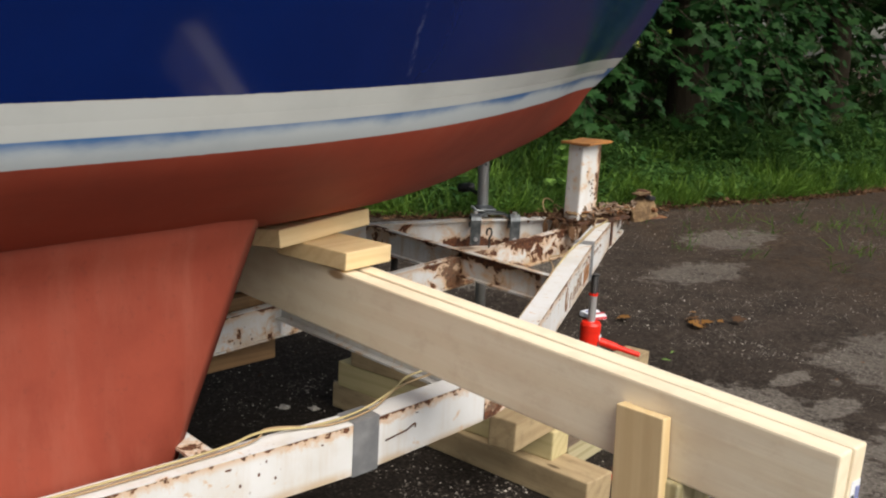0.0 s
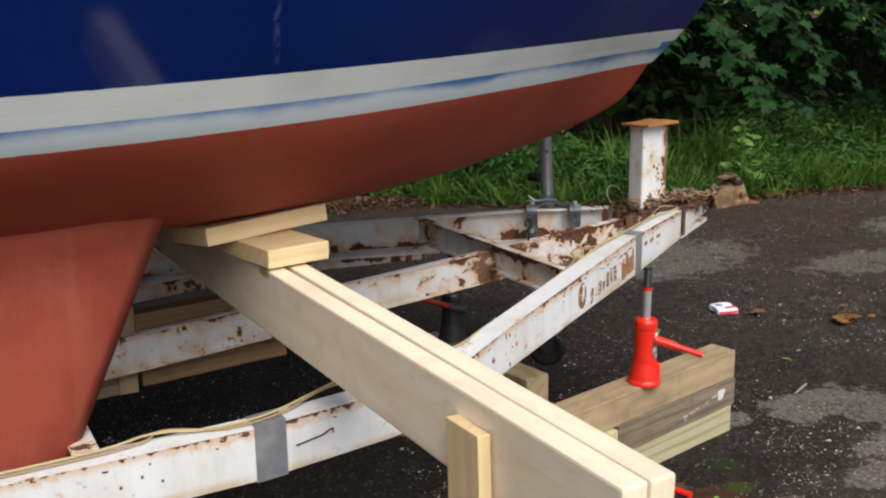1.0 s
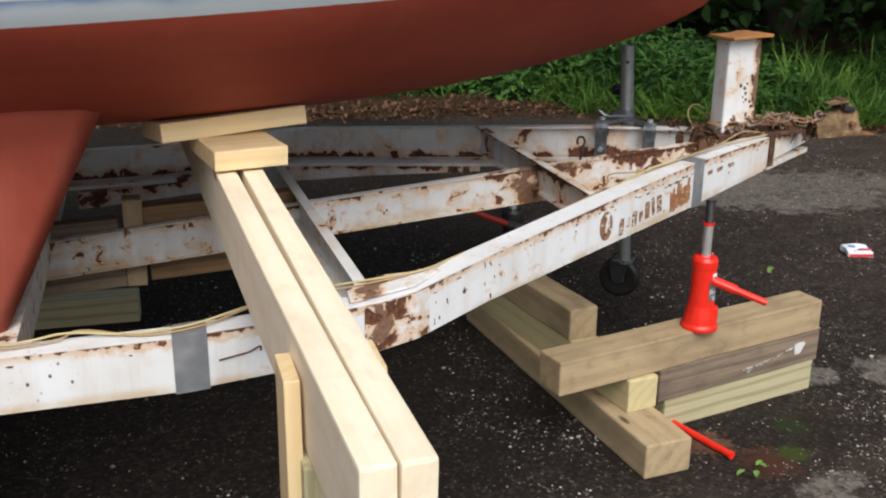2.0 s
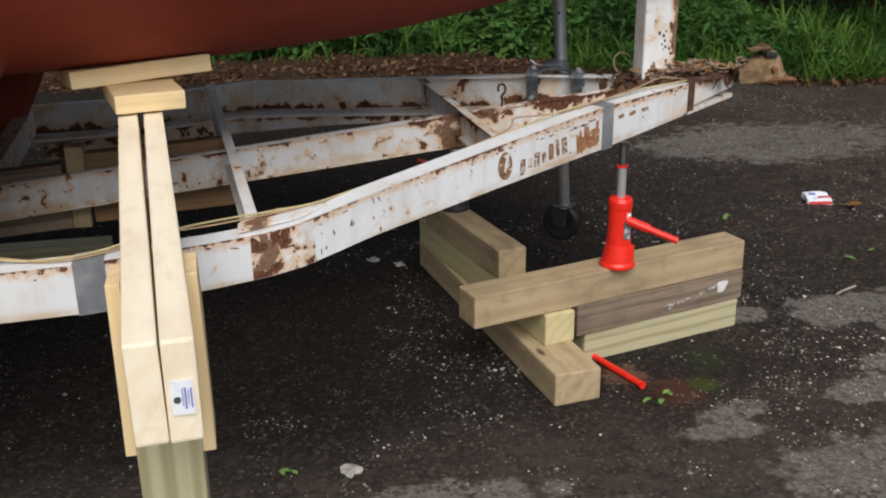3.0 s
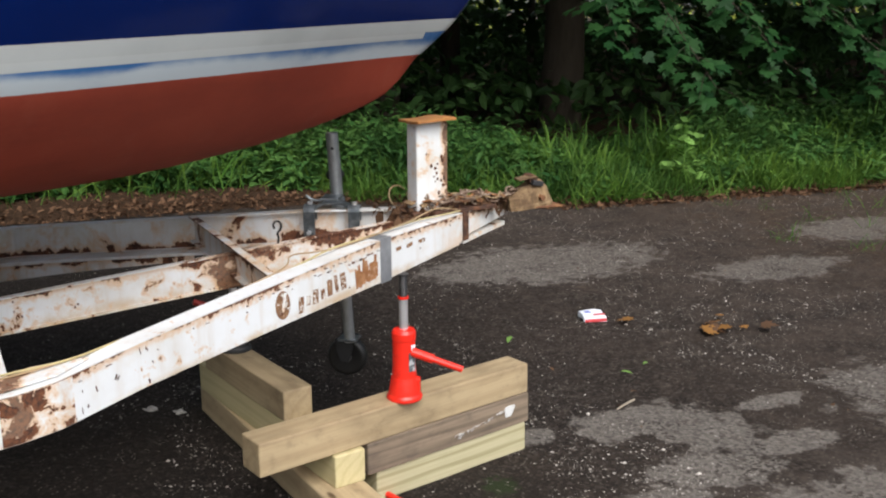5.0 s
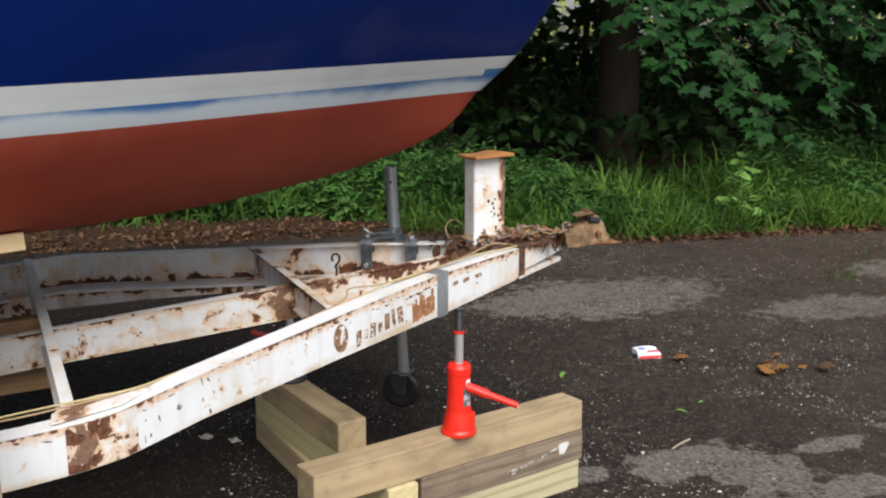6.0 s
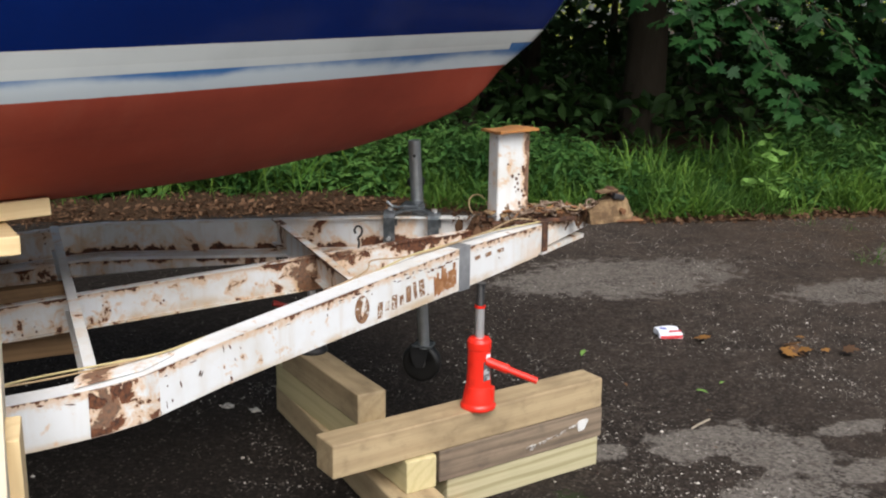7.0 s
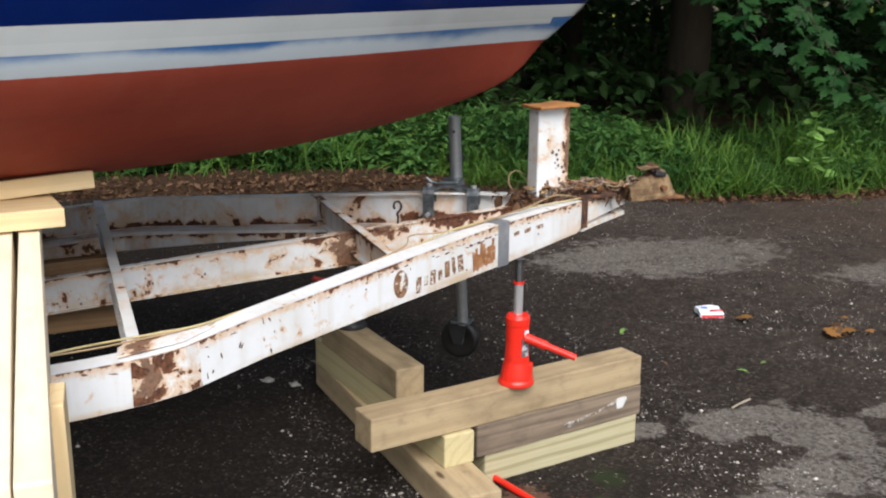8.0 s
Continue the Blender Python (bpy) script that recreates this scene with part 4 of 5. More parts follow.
def chain():
    """A rusty safety chain heaped round the foot of the bow post."""
    ob = thing("safety_chain", "rusty steel safety chain heaped on the trailer tongue", "chain")
    rnd = random.Random(11)
    pts = []
    for k in range(26):
        s = k / 25
        a = s * 13
        pts.append(Vector((0.02 + 0.26 * s + 0.05 * math.cos(a), 0.005 + 0.03 * math.sin(a) - 0.01 + 0.05 * s, rail_top(0.1) + 0.020 + 0.018 * abs(math.sin(a * 1.7)))))
    for k, p in enumerate(pts):
        d = (pts[min(k + 1, 25)] - pts[max(k - 1, 0)]).normalized()
        link = tube([(0.021, 0.0, 0), (0.013, 0.010, 0), (-0.013, 0.010, 0), (-0.021, 0.0, 0), (-0.013, -0.010, 0), (0.013, -0.010, 0)], 0.0034, 6, True)
        m = between(p - d, p + d) @ pose(0, 0, 0, 90 * (k % 2) + rnd.uniform(-25, 25))
        part("chain_link", shifted(link, m), CHAIN, ob, smooth=True)
    return ob


chain()


def tongue_jack():
    ob = thing("trailer_jack", "galvanised swivel trailer jack with black caster wheel", "trailer jack")
    low, top = Vector((-0.102, 0.330, 0.27)), Vector((-0.143, 0.324, 0.925))
    lean = between(low, top, (0, 1, 0)) @ pose(0, 0, 0, 0, 90, 0)
    lean.translation = low
    full = (top - low).length
    part("outer_tube", lathe([(0.0, full - 0.265), (0.0190, full - 0.265), (0.0190, full), (0.0165, full), (0.0165, full - 0.03), (0.0, full - 0.03)], 24), GALV, ob, at=lean)
    part("inner_tube", lathe([(0.0, -0.01), (0.0172, -0.01), (0.0172, full - 0.20), (0.0, full - 0.20)], 24), GALV, ob, at=lean)
    part("tube_collar", lathe([(0.0, full - 0.212), (0.0225, full - 0.212), (0.0235, full - 0.205), (0.0225, full - 0.198), (0.0, full - 0.198)], 24), GALV_DARK, ob, at=lean)
    # black disc on the tube in place of a shaded hole
    part("pin_hole", cylinder((-0.150, 0.3040, 0.880), (-0.1502, 0.3025, 0.880), 0.005, 12), BLACK, ob)
    x, y = -0.136, 0.325
    part("crank", tube([(x, y + 0.02, 0.775), (x + 0.02, y + 0.07, 0.775), (x + 0.045, y + 0.125, 0.775)], 0.007), BLACK, ob)
    part("crank_knob", lathe([(0.0, -0.03), (0.014, -0.028), (0.018, 0.0), (0.014, 0.028), (0.0, 0.03)], 16), BLACK, ob, smooth=True, at=pose(x + 0.048, y + 0.134, 0.775, 80, 0, 25))
    # swivel plate and the saddle that bridges the two straps
    zt = rail_top(-0.2)
    along = between((-0.272, 0.233, 0), (-0.150, 0.160, 0)).to_3x3().to_4x4()
    mid = Vector((-0.198, 0.190, 0))
    arch = [(-0.062, 0.003), (-0.050, 0.014), (-0.030, 0.022), (0.030, 0.022), (0.050, 0.014), (0.062, 0.003), (0.056, -0.003), (0.044, 0.007), (0.026, 0.015), (-0.026, 0.015), (-0.044, 0.007), (-0.056, -0.003)]
    c = bmesh.new()
    ends = [[c.verts.new((a, w, b)) for a, b in arch] for w in (0.020, 0.052)]
    for q in range(len(arch)):
        c.faces.new((ends[0][q], ends[0][(q + 1) % len(arch)], ends[1][(q + 1) % len(arch)], ends[1][q]))
    c.faces.new(ends[0])
    c.faces.new(ends[1][::-1])
    bmesh.ops.recalc_face_normals(c, faces=c.faces)
    bracket = part("bracket", shifted(c, Matrix.Translation((mid.x, mid.y, zt)) @ along), GALV_DARK, ob, "arched galvanised saddle plate")
    part("swivel_plate", shifted(block(0.056, 0.086, 0.007, 0.003), Matrix.Translation((-0.165, 0.278, zt + 0.025)) @ along), GALV_DARK, bracket)
    for d in (-0.066, 0.066):
        p = mid + along.to_3x3() @ Vector((d, 0, 0))
        bend = [(-0.004, -0.082), (-0.005, 0.000), (-0.002, 0.010), (0.006, 0.018), (0.018, 0.020), (0.029, 0.015), (0.035, 0.004), (0.037, -0.03), (0.031, -0.03), (0.029, 0.002), (0.025, 0.010), (0.017, 0.014), (0.009, 0.012), (0.004, 0.006), (0.002, -0.002), (0.002, -0.082)]
        c = bmesh.new()
        ends = [[c.verts.new((w, a, b)) for a, b in bend] for w in (-0.0165, 0.0165)]
        for q in range(len(bend)):
            c.faces.new((ends[0][q], ends[0][(q + 1) % len(bend)], ends[1][(q + 1) % len(bend)], ends[1][q]))
        c.faces.new(ends[0])
        c.faces.new(ends[1][::-1])
        bmesh.ops.recalc_face_normals(c, faces=c.faces)
        strap = part("clamp_strap", shifted(c, Matrix.Translation((p.x, p.y, zt)) @ along), GALV_DARK, ob, "bent galvanised clamp strap")
        n = along.to_3x3() @ Vector((0, -1, 0))
        part("clamp_bolt", cylinder(p + n * 0.003 + Vector((0, 0, zt - 0.062)), p + n * 0.014 + Vector((0, 0, zt - 0.062)), 0.007, 6), CHROME, strap)
        part("clamp_nut", cylinder(p - n * 0.016 + Vector((0, 0, zt + 0.019)), p - n * 0.016 + Vector((0, 0, zt + 0.027)), 0.008, 6), CHROME, strap)
    side = along.to_3x3() @ Vector((-1, 0, 0))
    part("locking_pin", tube([mid + side * 0.02 + Vector((0, 0.03, zt + 0.026)), mid + side * 0.045 + Vector((0, 0.03, zt + 0.029)), mid + side * 0.058 + Vector((0, 0.03, zt + 0.038)), mid + side * 0.064 + Vector((0, 0.03, zt + 0.042))], 0.0045, 8), GALV_DARK, ob)
    # caster
    hub_at = pose(-0.094, 0.372, 0.200, 90, 0, -38)
    fork = part("fork", shifted(block(0.062, 0.056, 0.008, 0.002), pose(-0.100, 0.340, 0.268, 0, 0, -38)), GALV_DARK, ob)
    for side in (1, -1):
        cheek = bmesh.new()
        outline = [(-0.030, 0.064), (0.030, 0.064), (0.026, 0.030), (0.014, -0.012), (-0.012, -0.014), (-0.026, 0.020)]
        a = [cheek.verts.new((u, -0.0025, w)) for u, w in outline]
        b = [cheek.verts.new((u, 0.0025, w)) for u, w in outline]
        cheek.faces.new(a)
        cheek.faces.new(b[::-1])
        for q in range(6):
            cheek.faces.new((a[q], b[q], b[(q + 1) % 6], a[(q + 1) % 6]))
        bmesh.ops.recalc_face_normals(cheek, faces=cheek.faces)
        part("fork_arm", shifted(cheek, pose(-0.097, 0.366, 0.204, 0, 0, -38) @ pose(0, 0.030 * side, 0)), BLACK, fork)
    wheel = part("wheel", lathe([(0.034, -0.016), (0.050, -0.022), (0.060, -0.019), (0.064, -0.008), (0.064, 0.008), (0.060, 0.019), (0.050, 0.022), (0.034, 0.016)], 32), RUBBER, ob, smooth=True, at=hub_at)
    part("hub", lathe([(0.0, -0.026), (0.010, -0.026), (0.012, -0.017), (0.036, -0.013), (0.036, 0.013), (0.012, 0.017), (0.010, 0.026), (0.0, 0.026)], 20), HUB_GREY, wheel, "dusty grey wheel hub", at=hub_at)
    return ob


tongue_jack()


def bottle_jack(name, label, body_mat, at, handle_end, base_z, top_z, screw_z, ram, handle_mat=None):
    ob = thing(name, label, "bottle jack", at=pose(*at, base_z))
    h = top_z - base_z
    part("foot", lathe([(0.0, 0.0), (0.047, 0.0), (0.0485, 0.004), (0.0475, 0.010), (0.043, 0.016), (0.041, 0.030), (0.0375, 0.048), (0.0345, 0.062), (0.0, 0.063)], 32), body_mat, ob, at=pose(*at, base_z))
    part("cylinder_body", lathe([(0.0, 0.055), (0.0340, 0.055), (0.0325, 0.075), (0.0310, 0.095), (0.0305, h - 0.032), (0.0322, h - 0.028), (0.0325, h - 0.010), (0.028, h - 0.002), (0.016, h), (0.0, h)], 32), body_mat, ob, smooth=False, at=pose(*at, base_z))
    part("pump_block", shifted(block(0.020, 0.022, 0.044, 0.006), pose(at[0] + 0.027, at[1] - 0.020, base_z + 0.040, 0, 0, -40)), body_mat, ob)
    part("ram", lathe([(0.0, h - 0.002), (0.0120, h - 0.002), (0.0120, ram - base_z), (0.0, ram - base_z)], 24), CHROME, ob, at=pose(*at, base_z))
    part("ram_collar", lathe([(0.0, 0.0), (0.0145, 0.0), (0.0145, 0.006), (0.0, 0.007)], 20), body_mat, ob, at=pose(*at, ram - 0.004))
    part("extension_screw", lathe([(0.0, 0.0)] + [(0.0105 if k % 2 else 0.0120, 0.003 * k) for k in range(int((screw_z - ram) / 0.003))] + [(0.015, screw_z - ram - 0.004), (0.015, screw_z - ram), (0.0, screw_z - ram)], 16), BLACK, ob, at=pose(*at, ram))
    start = Vector((at[0] + 0.020, at[1] - 0.032, base_z + h * 0.68))
    end = Vector(handle_end)
    part("handle_socket", cylinder(start - (end - start).normalized() * 0.012, start + (end - start).normalized() * 0.05, 0.0125, 14), body_mat, ob)
    part("handle", cylinder(start, end, 0.009, 14), handle_mat or body_mat, ob)
    return ob


jack = bottle_jack("bottle_jack", "bright red hydraulic bottle jack standing on the timber crib", RED, (-0.140, -0.196), (-0.014, -0.293, 0.358), 0.267, 0.462, near_top(-0.14) - near_depth(-0.14) - 0.0005, 0.548)
bm = shifted(block(0.022, 0.0015, 0.052, 0), pose(-0.130, -0.2265, 0.376, 0, 0, 20))
part("sticker", bm, GREY_LABEL, jack, "grey printed sticker")
bm = shifted(block(0.014, 0.0015, 0.014, 0), pose(-0.126, -0.2250, 0.415, 0, 0, 22))
part("sticker", bm, PAPER, jack, "white sticker")
bottle_jack("bottle_jack", "dark bottle jack on the ground crib below the centre beam", BLACK, (-0.45, 0.395), (-0.575, 0.37, 0.442), 0.267, 0.440, rail_top(-0.45) - 0.104, 0.470, DULL_RED)


# ---- timbers ----
def timber(name, label, mat, p, q, wide, high, bevel=0.004, up=(0, 0, 1), group="", seed=0, category="timber", rough=0.0015):
    """A squared timber whose axis runs from p to q."""
    long = (Vector(q) - Vector(p)).length
    ob = part(name, block(long, wide, high, bevel, rough, cuts=6, seed=seed), mat, at=between(p, q, up))
    return tagged(ob, label, category, group)


H = 0.089
turn = radians(10.6)
CRIB = Matrix.Translation((-0.335, -0.20, 0)) @ Matrix.Rotation(turn, 4, 'Z')


def crib(name, label, mat, x0, x1, y0, y1, z, wide, seed, high=H):
    """A crib timber in the crib's own plan: along x if y0 == y1, else along y."""
    return timber(name, label, mat, CRIB @ Vector((x0, y0, z + high / 2)), CRIB @ Vector((x1, y1, z + high / 2)), wide, high, 0.005, seed=seed, group="crib timbers")


crib("crib_timber", "brown pressure-treated timber, flat on the asphalt, lowest of the crib", TREATED, -0.044, 0.030, -0.235, 0.83, 0.0, 0.130, 1)
crib("crib_timber", "pale green new treated timber on the ground under the crib", TREATED_NEW, 0.085, 0.620, -0.008, 0.011, 0.0, H, 2)
crib("crib_timber", "dark weathered timber with a white paint smear in the crib", WEATHERED, 0.052, 0.628, -0.019, 0.008, H + 0.001, H, 3)
crib("crib_timber", "pale yellow treated timber laid across the lowest crib timber", TREATED_YELLOW, -0.007, -0.003, -0.076, 0.80, H, H, 4)
crib("crib_timber", "brown treated timber on top of the crib carrying the red jack", TREATED, -0.262, 0.628, -0.032, 0.012, 2 * H + 0.002, H, 5)
crib("crib_timber", "brown treated timber stacked on the yellow one", TREATED, -0.008, -0.008, 0.198, 0.74, 2 * H, H, 6)
# the weathered timber's own plan: its middle, x along it
MID = CRIB @ between((0.052, -0.019, H), (0.628, 0.008, H))


def smear(outline, label, mat):
    """A thin dab of paint on the weathered timber's side, from its outline along and up the face."""
    bm = bmesh.new()
    front = [bm.verts.new((x - 0.34, -0.0468, z)) for x, z in outline]
    back = [bm.verts.new((x - 0.34, -0.0440, z)) for x, z in outline]
    n = len(outline)
    bm.faces.new(front)
    for k in range(n):
        bm.faces.new((front[k], front[(k + 1) % n], back[(k + 1) % n], back[k]))
    bmesh.ops.recalc_face_normals(bm, faces=bm.faces)
    return tagged(part("paint_smear", shifted(bm, MID), mat), label, "paint")


rnd = random.Random(3)
hook = [(0.550 + (0.017 + 0.005 * math.sin(3 * a) + rnd.uniform(-0.002, 0.002)) * math.cos(a) + 0.006 * math.sin(a), 0.052 + (0.022 + 0.006 * math.cos(2 * a)) * math.sin(a)) for a in np.linspace(0, 2 * math.pi, 19)[:-1]]
smear(hook, "white paint dab on the weathered crib timber", OLD_PAINT)
tail = [(0.532 - 0.014 * k, 0.060 - 0.0026 * k + rnd.uniform(-0.002, 0.002)) for k in range(14)]
smear(tail + [(x, z - rnd.uniform(0.002, 0.010)) for x, z in tail[::-1]], "thin white paint streak along the weathered timber", FAINT_PAINT)
dab = [(0.365 + 0.020 * math.cos(a), 0.026 + 0.007 * math.sin(a) + rnd.uniform(-0.002, 0.002)) for a in np.linspace(0, 2 * math.pi, 13)[:-1]]
smear(dab, "faint white paint dab on the weathered timber", FAINT_PAINT)

# the two fresh planks across the trailer, their blocks and their post
for x0, x1, lab in ((-1.2725, -1.405, "fresh pine plank on edge with a bare sawn end"), (-1.2345, -1.347, "fresh pine plank on edge with a paper label on its end")):
    timber("support_plank", lab, PINE, (x0, -1.549, 0.745), (x1, 0.50, 0.804), 0.037, 0.128, 0.004, seed=int(-1000 * x0), group="support planks", category="plank", rough=0.001)
support = timber("support_post", "greenish treated post standing under the plank ends", TREATED_NEW, (-1.276, -1.302, 0.0), (-1.271, -1.292, 0.687), 0.086, 0.086, 0.004, up=(0, 1, 0), category="post")
timber("cleat_board", "pine cleat nailed upright to the planks", PINE_BLOCK, (-1.3215, -1.278, 0.535), (-1.3205, -1.266, 0.782), 0.085, 0.019, 0.002, up=(1, 0, 0), group="cleats", category="board")
timber("cleat_board", "pine cleat nailed upright to the planks", PINE_BLOCK, (-1.2205, -1.285, 0.533), (-1.2225, -1.275, 0.792), 0.085, 0.019, 0.002, up=(1, 0, 0), group="cleats", category="board")
timber("packing_block", "pine packing block lying across the planks", PINE_BLOCK, (-1.375, -0.478, 0.862), (-1.243, -0.452, 0.860), 0.19, 0.036, 0.003, category="block")
timber("hull_pad", "pine pad tilted up against the red hull", PINE_BLOCK, (-1.462, -0.404, 0.889), (-1.188, -0.329, 0.899), 0.14, 0.036, 0.003, up=(0.0, 0.10, 1), category="block")

label = part("price_label", shifted(block(0.024, 0.0008, 0.042, 0), pose(-1.2345, -1.5502, 0.739)), PAPER)
tagged(label, "white paper label on the plank's sawn end", "label")
part("print_disc", shifted(lathe([(0.0, 0.0), (0.0042, 0.0), (0.0042, 0.0006), (0.0, 0.0006)], 20), pose(-1.2405, -1.5505, 0.7365, 90, 0, 0)), DARK_PRINT, label)
for k, (w, h) in enumerate(((0.0016, 0.022), (0.0026, 0.026), (0.0014, 0.018), (0.0022, 0.024))):
    part("print_bar", shifted(block(w, 0.0006, h, 0), pose(-1.2345 + 0.0031 * k, -1.5509, 0.7395 - 0.001 * (k % 2))), BLUE_PRINT if k % 2 else GREY_PRINT, label)

# planks below and behind the centre beam
timber("packing_plank", "brown plank on edge behind the centre beam", BROWN_PLANK, (-1.500, 0.0535, 0.527), (-1.134, 0.0535, 0.545), 0.045, 0.182, 0.003, seed=8, category="plank")
timber("packing_plank", "darker brown plank on edge behind the trailer's centre beam", WEATHERED, (-1.95, 0.0535, 0.488), (-1.556, 0.0535, 0.510), 0.045, 0.170, 0.003, seed=9, category="plank")
timber("packing_cleat", "upright treated cleat at the end of the brown plank", TREATED, (-1.528, 0.0535, 0.425), (-1.526, 0.0535, 0.640), 0.045, 0.050, 0.003, up=(0, 1, 0), seed=12, category="board")
timber("ground_timber", "greenish timber lying on the asphalt under the boat", TREATED_NEW, (-2.4, 0.92, 0.045), (-1.565, 0.90, 0.045), H, H, 0.004, seed=10)


# ---- plants ----
def swarm(name, verts, faces, mats, material, label, category, kind="stuff"):
    """One mesh of many copies of a small shape, one for each matrix."""
    v = np.array(verts, float)
    v4 = np.c_[v, np.ones(len(v))]
    allv = np.concatenate([v4 @ np.array(m).T for m in mats])[:, :3]
    allf = [tuple(i + k * len(v) for i in f) for k in range(len(mats)) for f in faces]
    me = bpy.data.meshes.new(name)
    me.from_pydata(allv.tolist(), [], allf)
    me.materials.append(material)
    return tagged(new(name, me), label, category, kind=kind)


def placed(p, yaw, pitch, roll, s):
    return Matrix.LocRotScale(p, Euler((pitch, roll, yaw), 'XYZ'), (s, s, s))


BLADE = ([(-0.015, 0, 0), (0.015, 0, 0), (-0.016, 0.07, 0.42), (0.016, 0.07, 0.42), (-0.010, 0.22, 0.75), (0.010, 0.22, 0.75), (0, 0.46, 0.90)], [(0, 1, 3, 2), (2, 3, 5, 4), (4, 5, 6)])
LEAFLET = ([(0, 0, 0), (0.24, 0.35, 0.08), (0.20, 0.70, 0.05), (0, 1, -0.08), (-0.20, 0.70, 0.05), (-0.24, 0.35, 0.08), (0, 0.5, 0)], [(0, 1, 6), (1, 2, 6), (2, 3, 6), (3, 4, 6), (4, 5, 6), (5, 0, 6)])
LANCE = ([(0, 0, 0), (0.10, 0.35, 0.05), (0, 1, -0.18), (-0.10, 0.35, 0.05), (0, 0.45, 0.0)], [(0, 1, 4), (1, 2, 4), (2, 3, 4), (3, 0, 4)])


def maple_shape():
    half = [(0.05, 0.02), (0.36, -0.06), (0.30, 0.10), (0.62, 0.26), (0.44, 0.34), (0.56, 0.58), (0.30, 0.52), (0.18, 0.56), (0.20, 0.78), (0.09, 0.76)]
    ring = half + [(0, 1.0)] + [(-x, y) for x, y in half[::-1]]
    verts = [(x, y, 0.10 * abs(x) - 0.16 * y * y - 0.10 * x * x) for x, y in ring] + [(0, 0.30, 0)]
    n = len(ring)
    return verts, [(k, (k + 1) % n, n) for k in range(n)]


MAPLE_SHAPE = maple_shape()


def grass():
    rnd = random.Random(21)
    mats = []
    for _ in range(30000):
        x = rnd.uniform(-4.0, 11.0)
        e = verge_edge(x)
        d = abs(rnd.gauss(0, 0.65)) + 0.03
        litter = interp(x, [-5, 0.6, 2.2, 13], [0.80, 0.70, 0.02, 0.0])
        clump = noise.noise(Vector((x * 1.6, d * 1.6, 4)))
        if clump < rnd.uniform(-0.5, 0.3) or (x < 1.4 and rnd.random() < 0.6) or d < litter * rnd.uniform(0.5, 1.0):
            continue
        s = rnd.uniform(0.16, 0.46) * (0.6 + 0.6 * min(1, d)) * (0.8 + 0.5 * clump)
        mats.append(placed((x, e + d, 0.015), rnd.uniform(0, 6.3), rnd.gauss(-0.15, 0.38), rnd.gauss(0, 0.38), s))
    for _ in range(9000):
        x = rnd.uniform(1.2, 9.0)
        d = abs(rnd.gauss(0.05, 0.22))
        if noise.noise(Vector((x * 2.5, d * 3, 14))) > rnd.uniform(-0.4, 0.3):
            mats.append(placed((x, verge_edge(x) + d, 0.012), rnd.uniform(0, 6.3), rnd.gauss(-0.15, 0.45), rnd.gauss(0, 0.45), rnd.uniform(0.10, 0.30)))
    for _ in range(46):
        cx, cy = rnd.uniform(2.9, 6.0), rnd.uniform(0.2, 2.6)
        for _ in range(rnd.randint(5, 16)):
            if cy < verge_edge(cx):
                mats.append(placed((cx + rnd.gauss(0, 0.04), cy + rnd.gauss(0, 0.04), 0.0), rnd.uniform(0, 6.3), rnd.gauss(-0.3, 0.5), rnd.gauss(0, 0.5), rnd.uniform(0.05, 0.16)))
    swarm("grass", *BLADE, mats, GRASS, "long green grass along the edge of the yard", "grass")


def weeds():
    rnd = random.Random(22)
    leaves, lances, stems = [], [], []
    for _ in range(5200):
        x = rnd.uniform(-5.0, 12.0)
        e = verge_edge(x)
        d = 0.12 + 2.1 * rnd.random() ** 0.8
        litter = interp(x, [-6, 0.6, 2.0, 13], [0.75, 0.65, 0.05, 0.0])
        if d < litter:
            continue
        patch = noise.noise(Vector((x * 0.8, d * 0.9, 9)))
        if (x - 3.35) ** 2 + (e + d - 2.95) ** 2 < 0.10:
            continue
        high = (0.13 + 0.20 * min(d, 1.1)) * (1.0 + 0.9 * patch) * rnd.uniform(0.6, 1.3)
        if d > 0.45:
            high *= interp(x, [2.5, 3.1, 4.3, 4.9], [1.0, 0.55, 0.55, 1.0])
        lean = Vector((rnd.gauss(0, 0.12), rnd.gauss(-0.10, 0.12), 1.0))
        foot = Vector((x, e + d, 0.03))
        thin = patch + rnd.gauss(0, 0.25) > 0.15
        n = rnd.randint(12, 20)
        for k in range(n):
            t = (k + 1) / n
            p = foot + lean * high * t
            yaw = k * 2.4 + rnd.uniform(-0.4, 0.4)
            s = rnd.uniform(0.055, 0.130) * (1.25 - 0.5 * t)
            m = placed(p, yaw, rnd.uniform(-0.5, 0.35), rnd.uniform(-0.3, 0.3), s * (1.5 if thin else 1.0))
            (lances if thin else leaves).append(m)
        stems.append(placed(foot, rnd.uniform(0, 6), lean.y * -0.3, lean.x * 0.3, high))
    swarm("weeds", *LEAFLET, leaves, WEED, "dense broad-leaved green weeds on the verge", "weeds")
    swarm("weeds", *LANCE, lances, WEED, "dense narrow-leaved green weeds on the verge", "weeds")
    swarm("weed_stems", *BLADE, stems, WEED, "thin green weed stalks on the verge", "weeds")


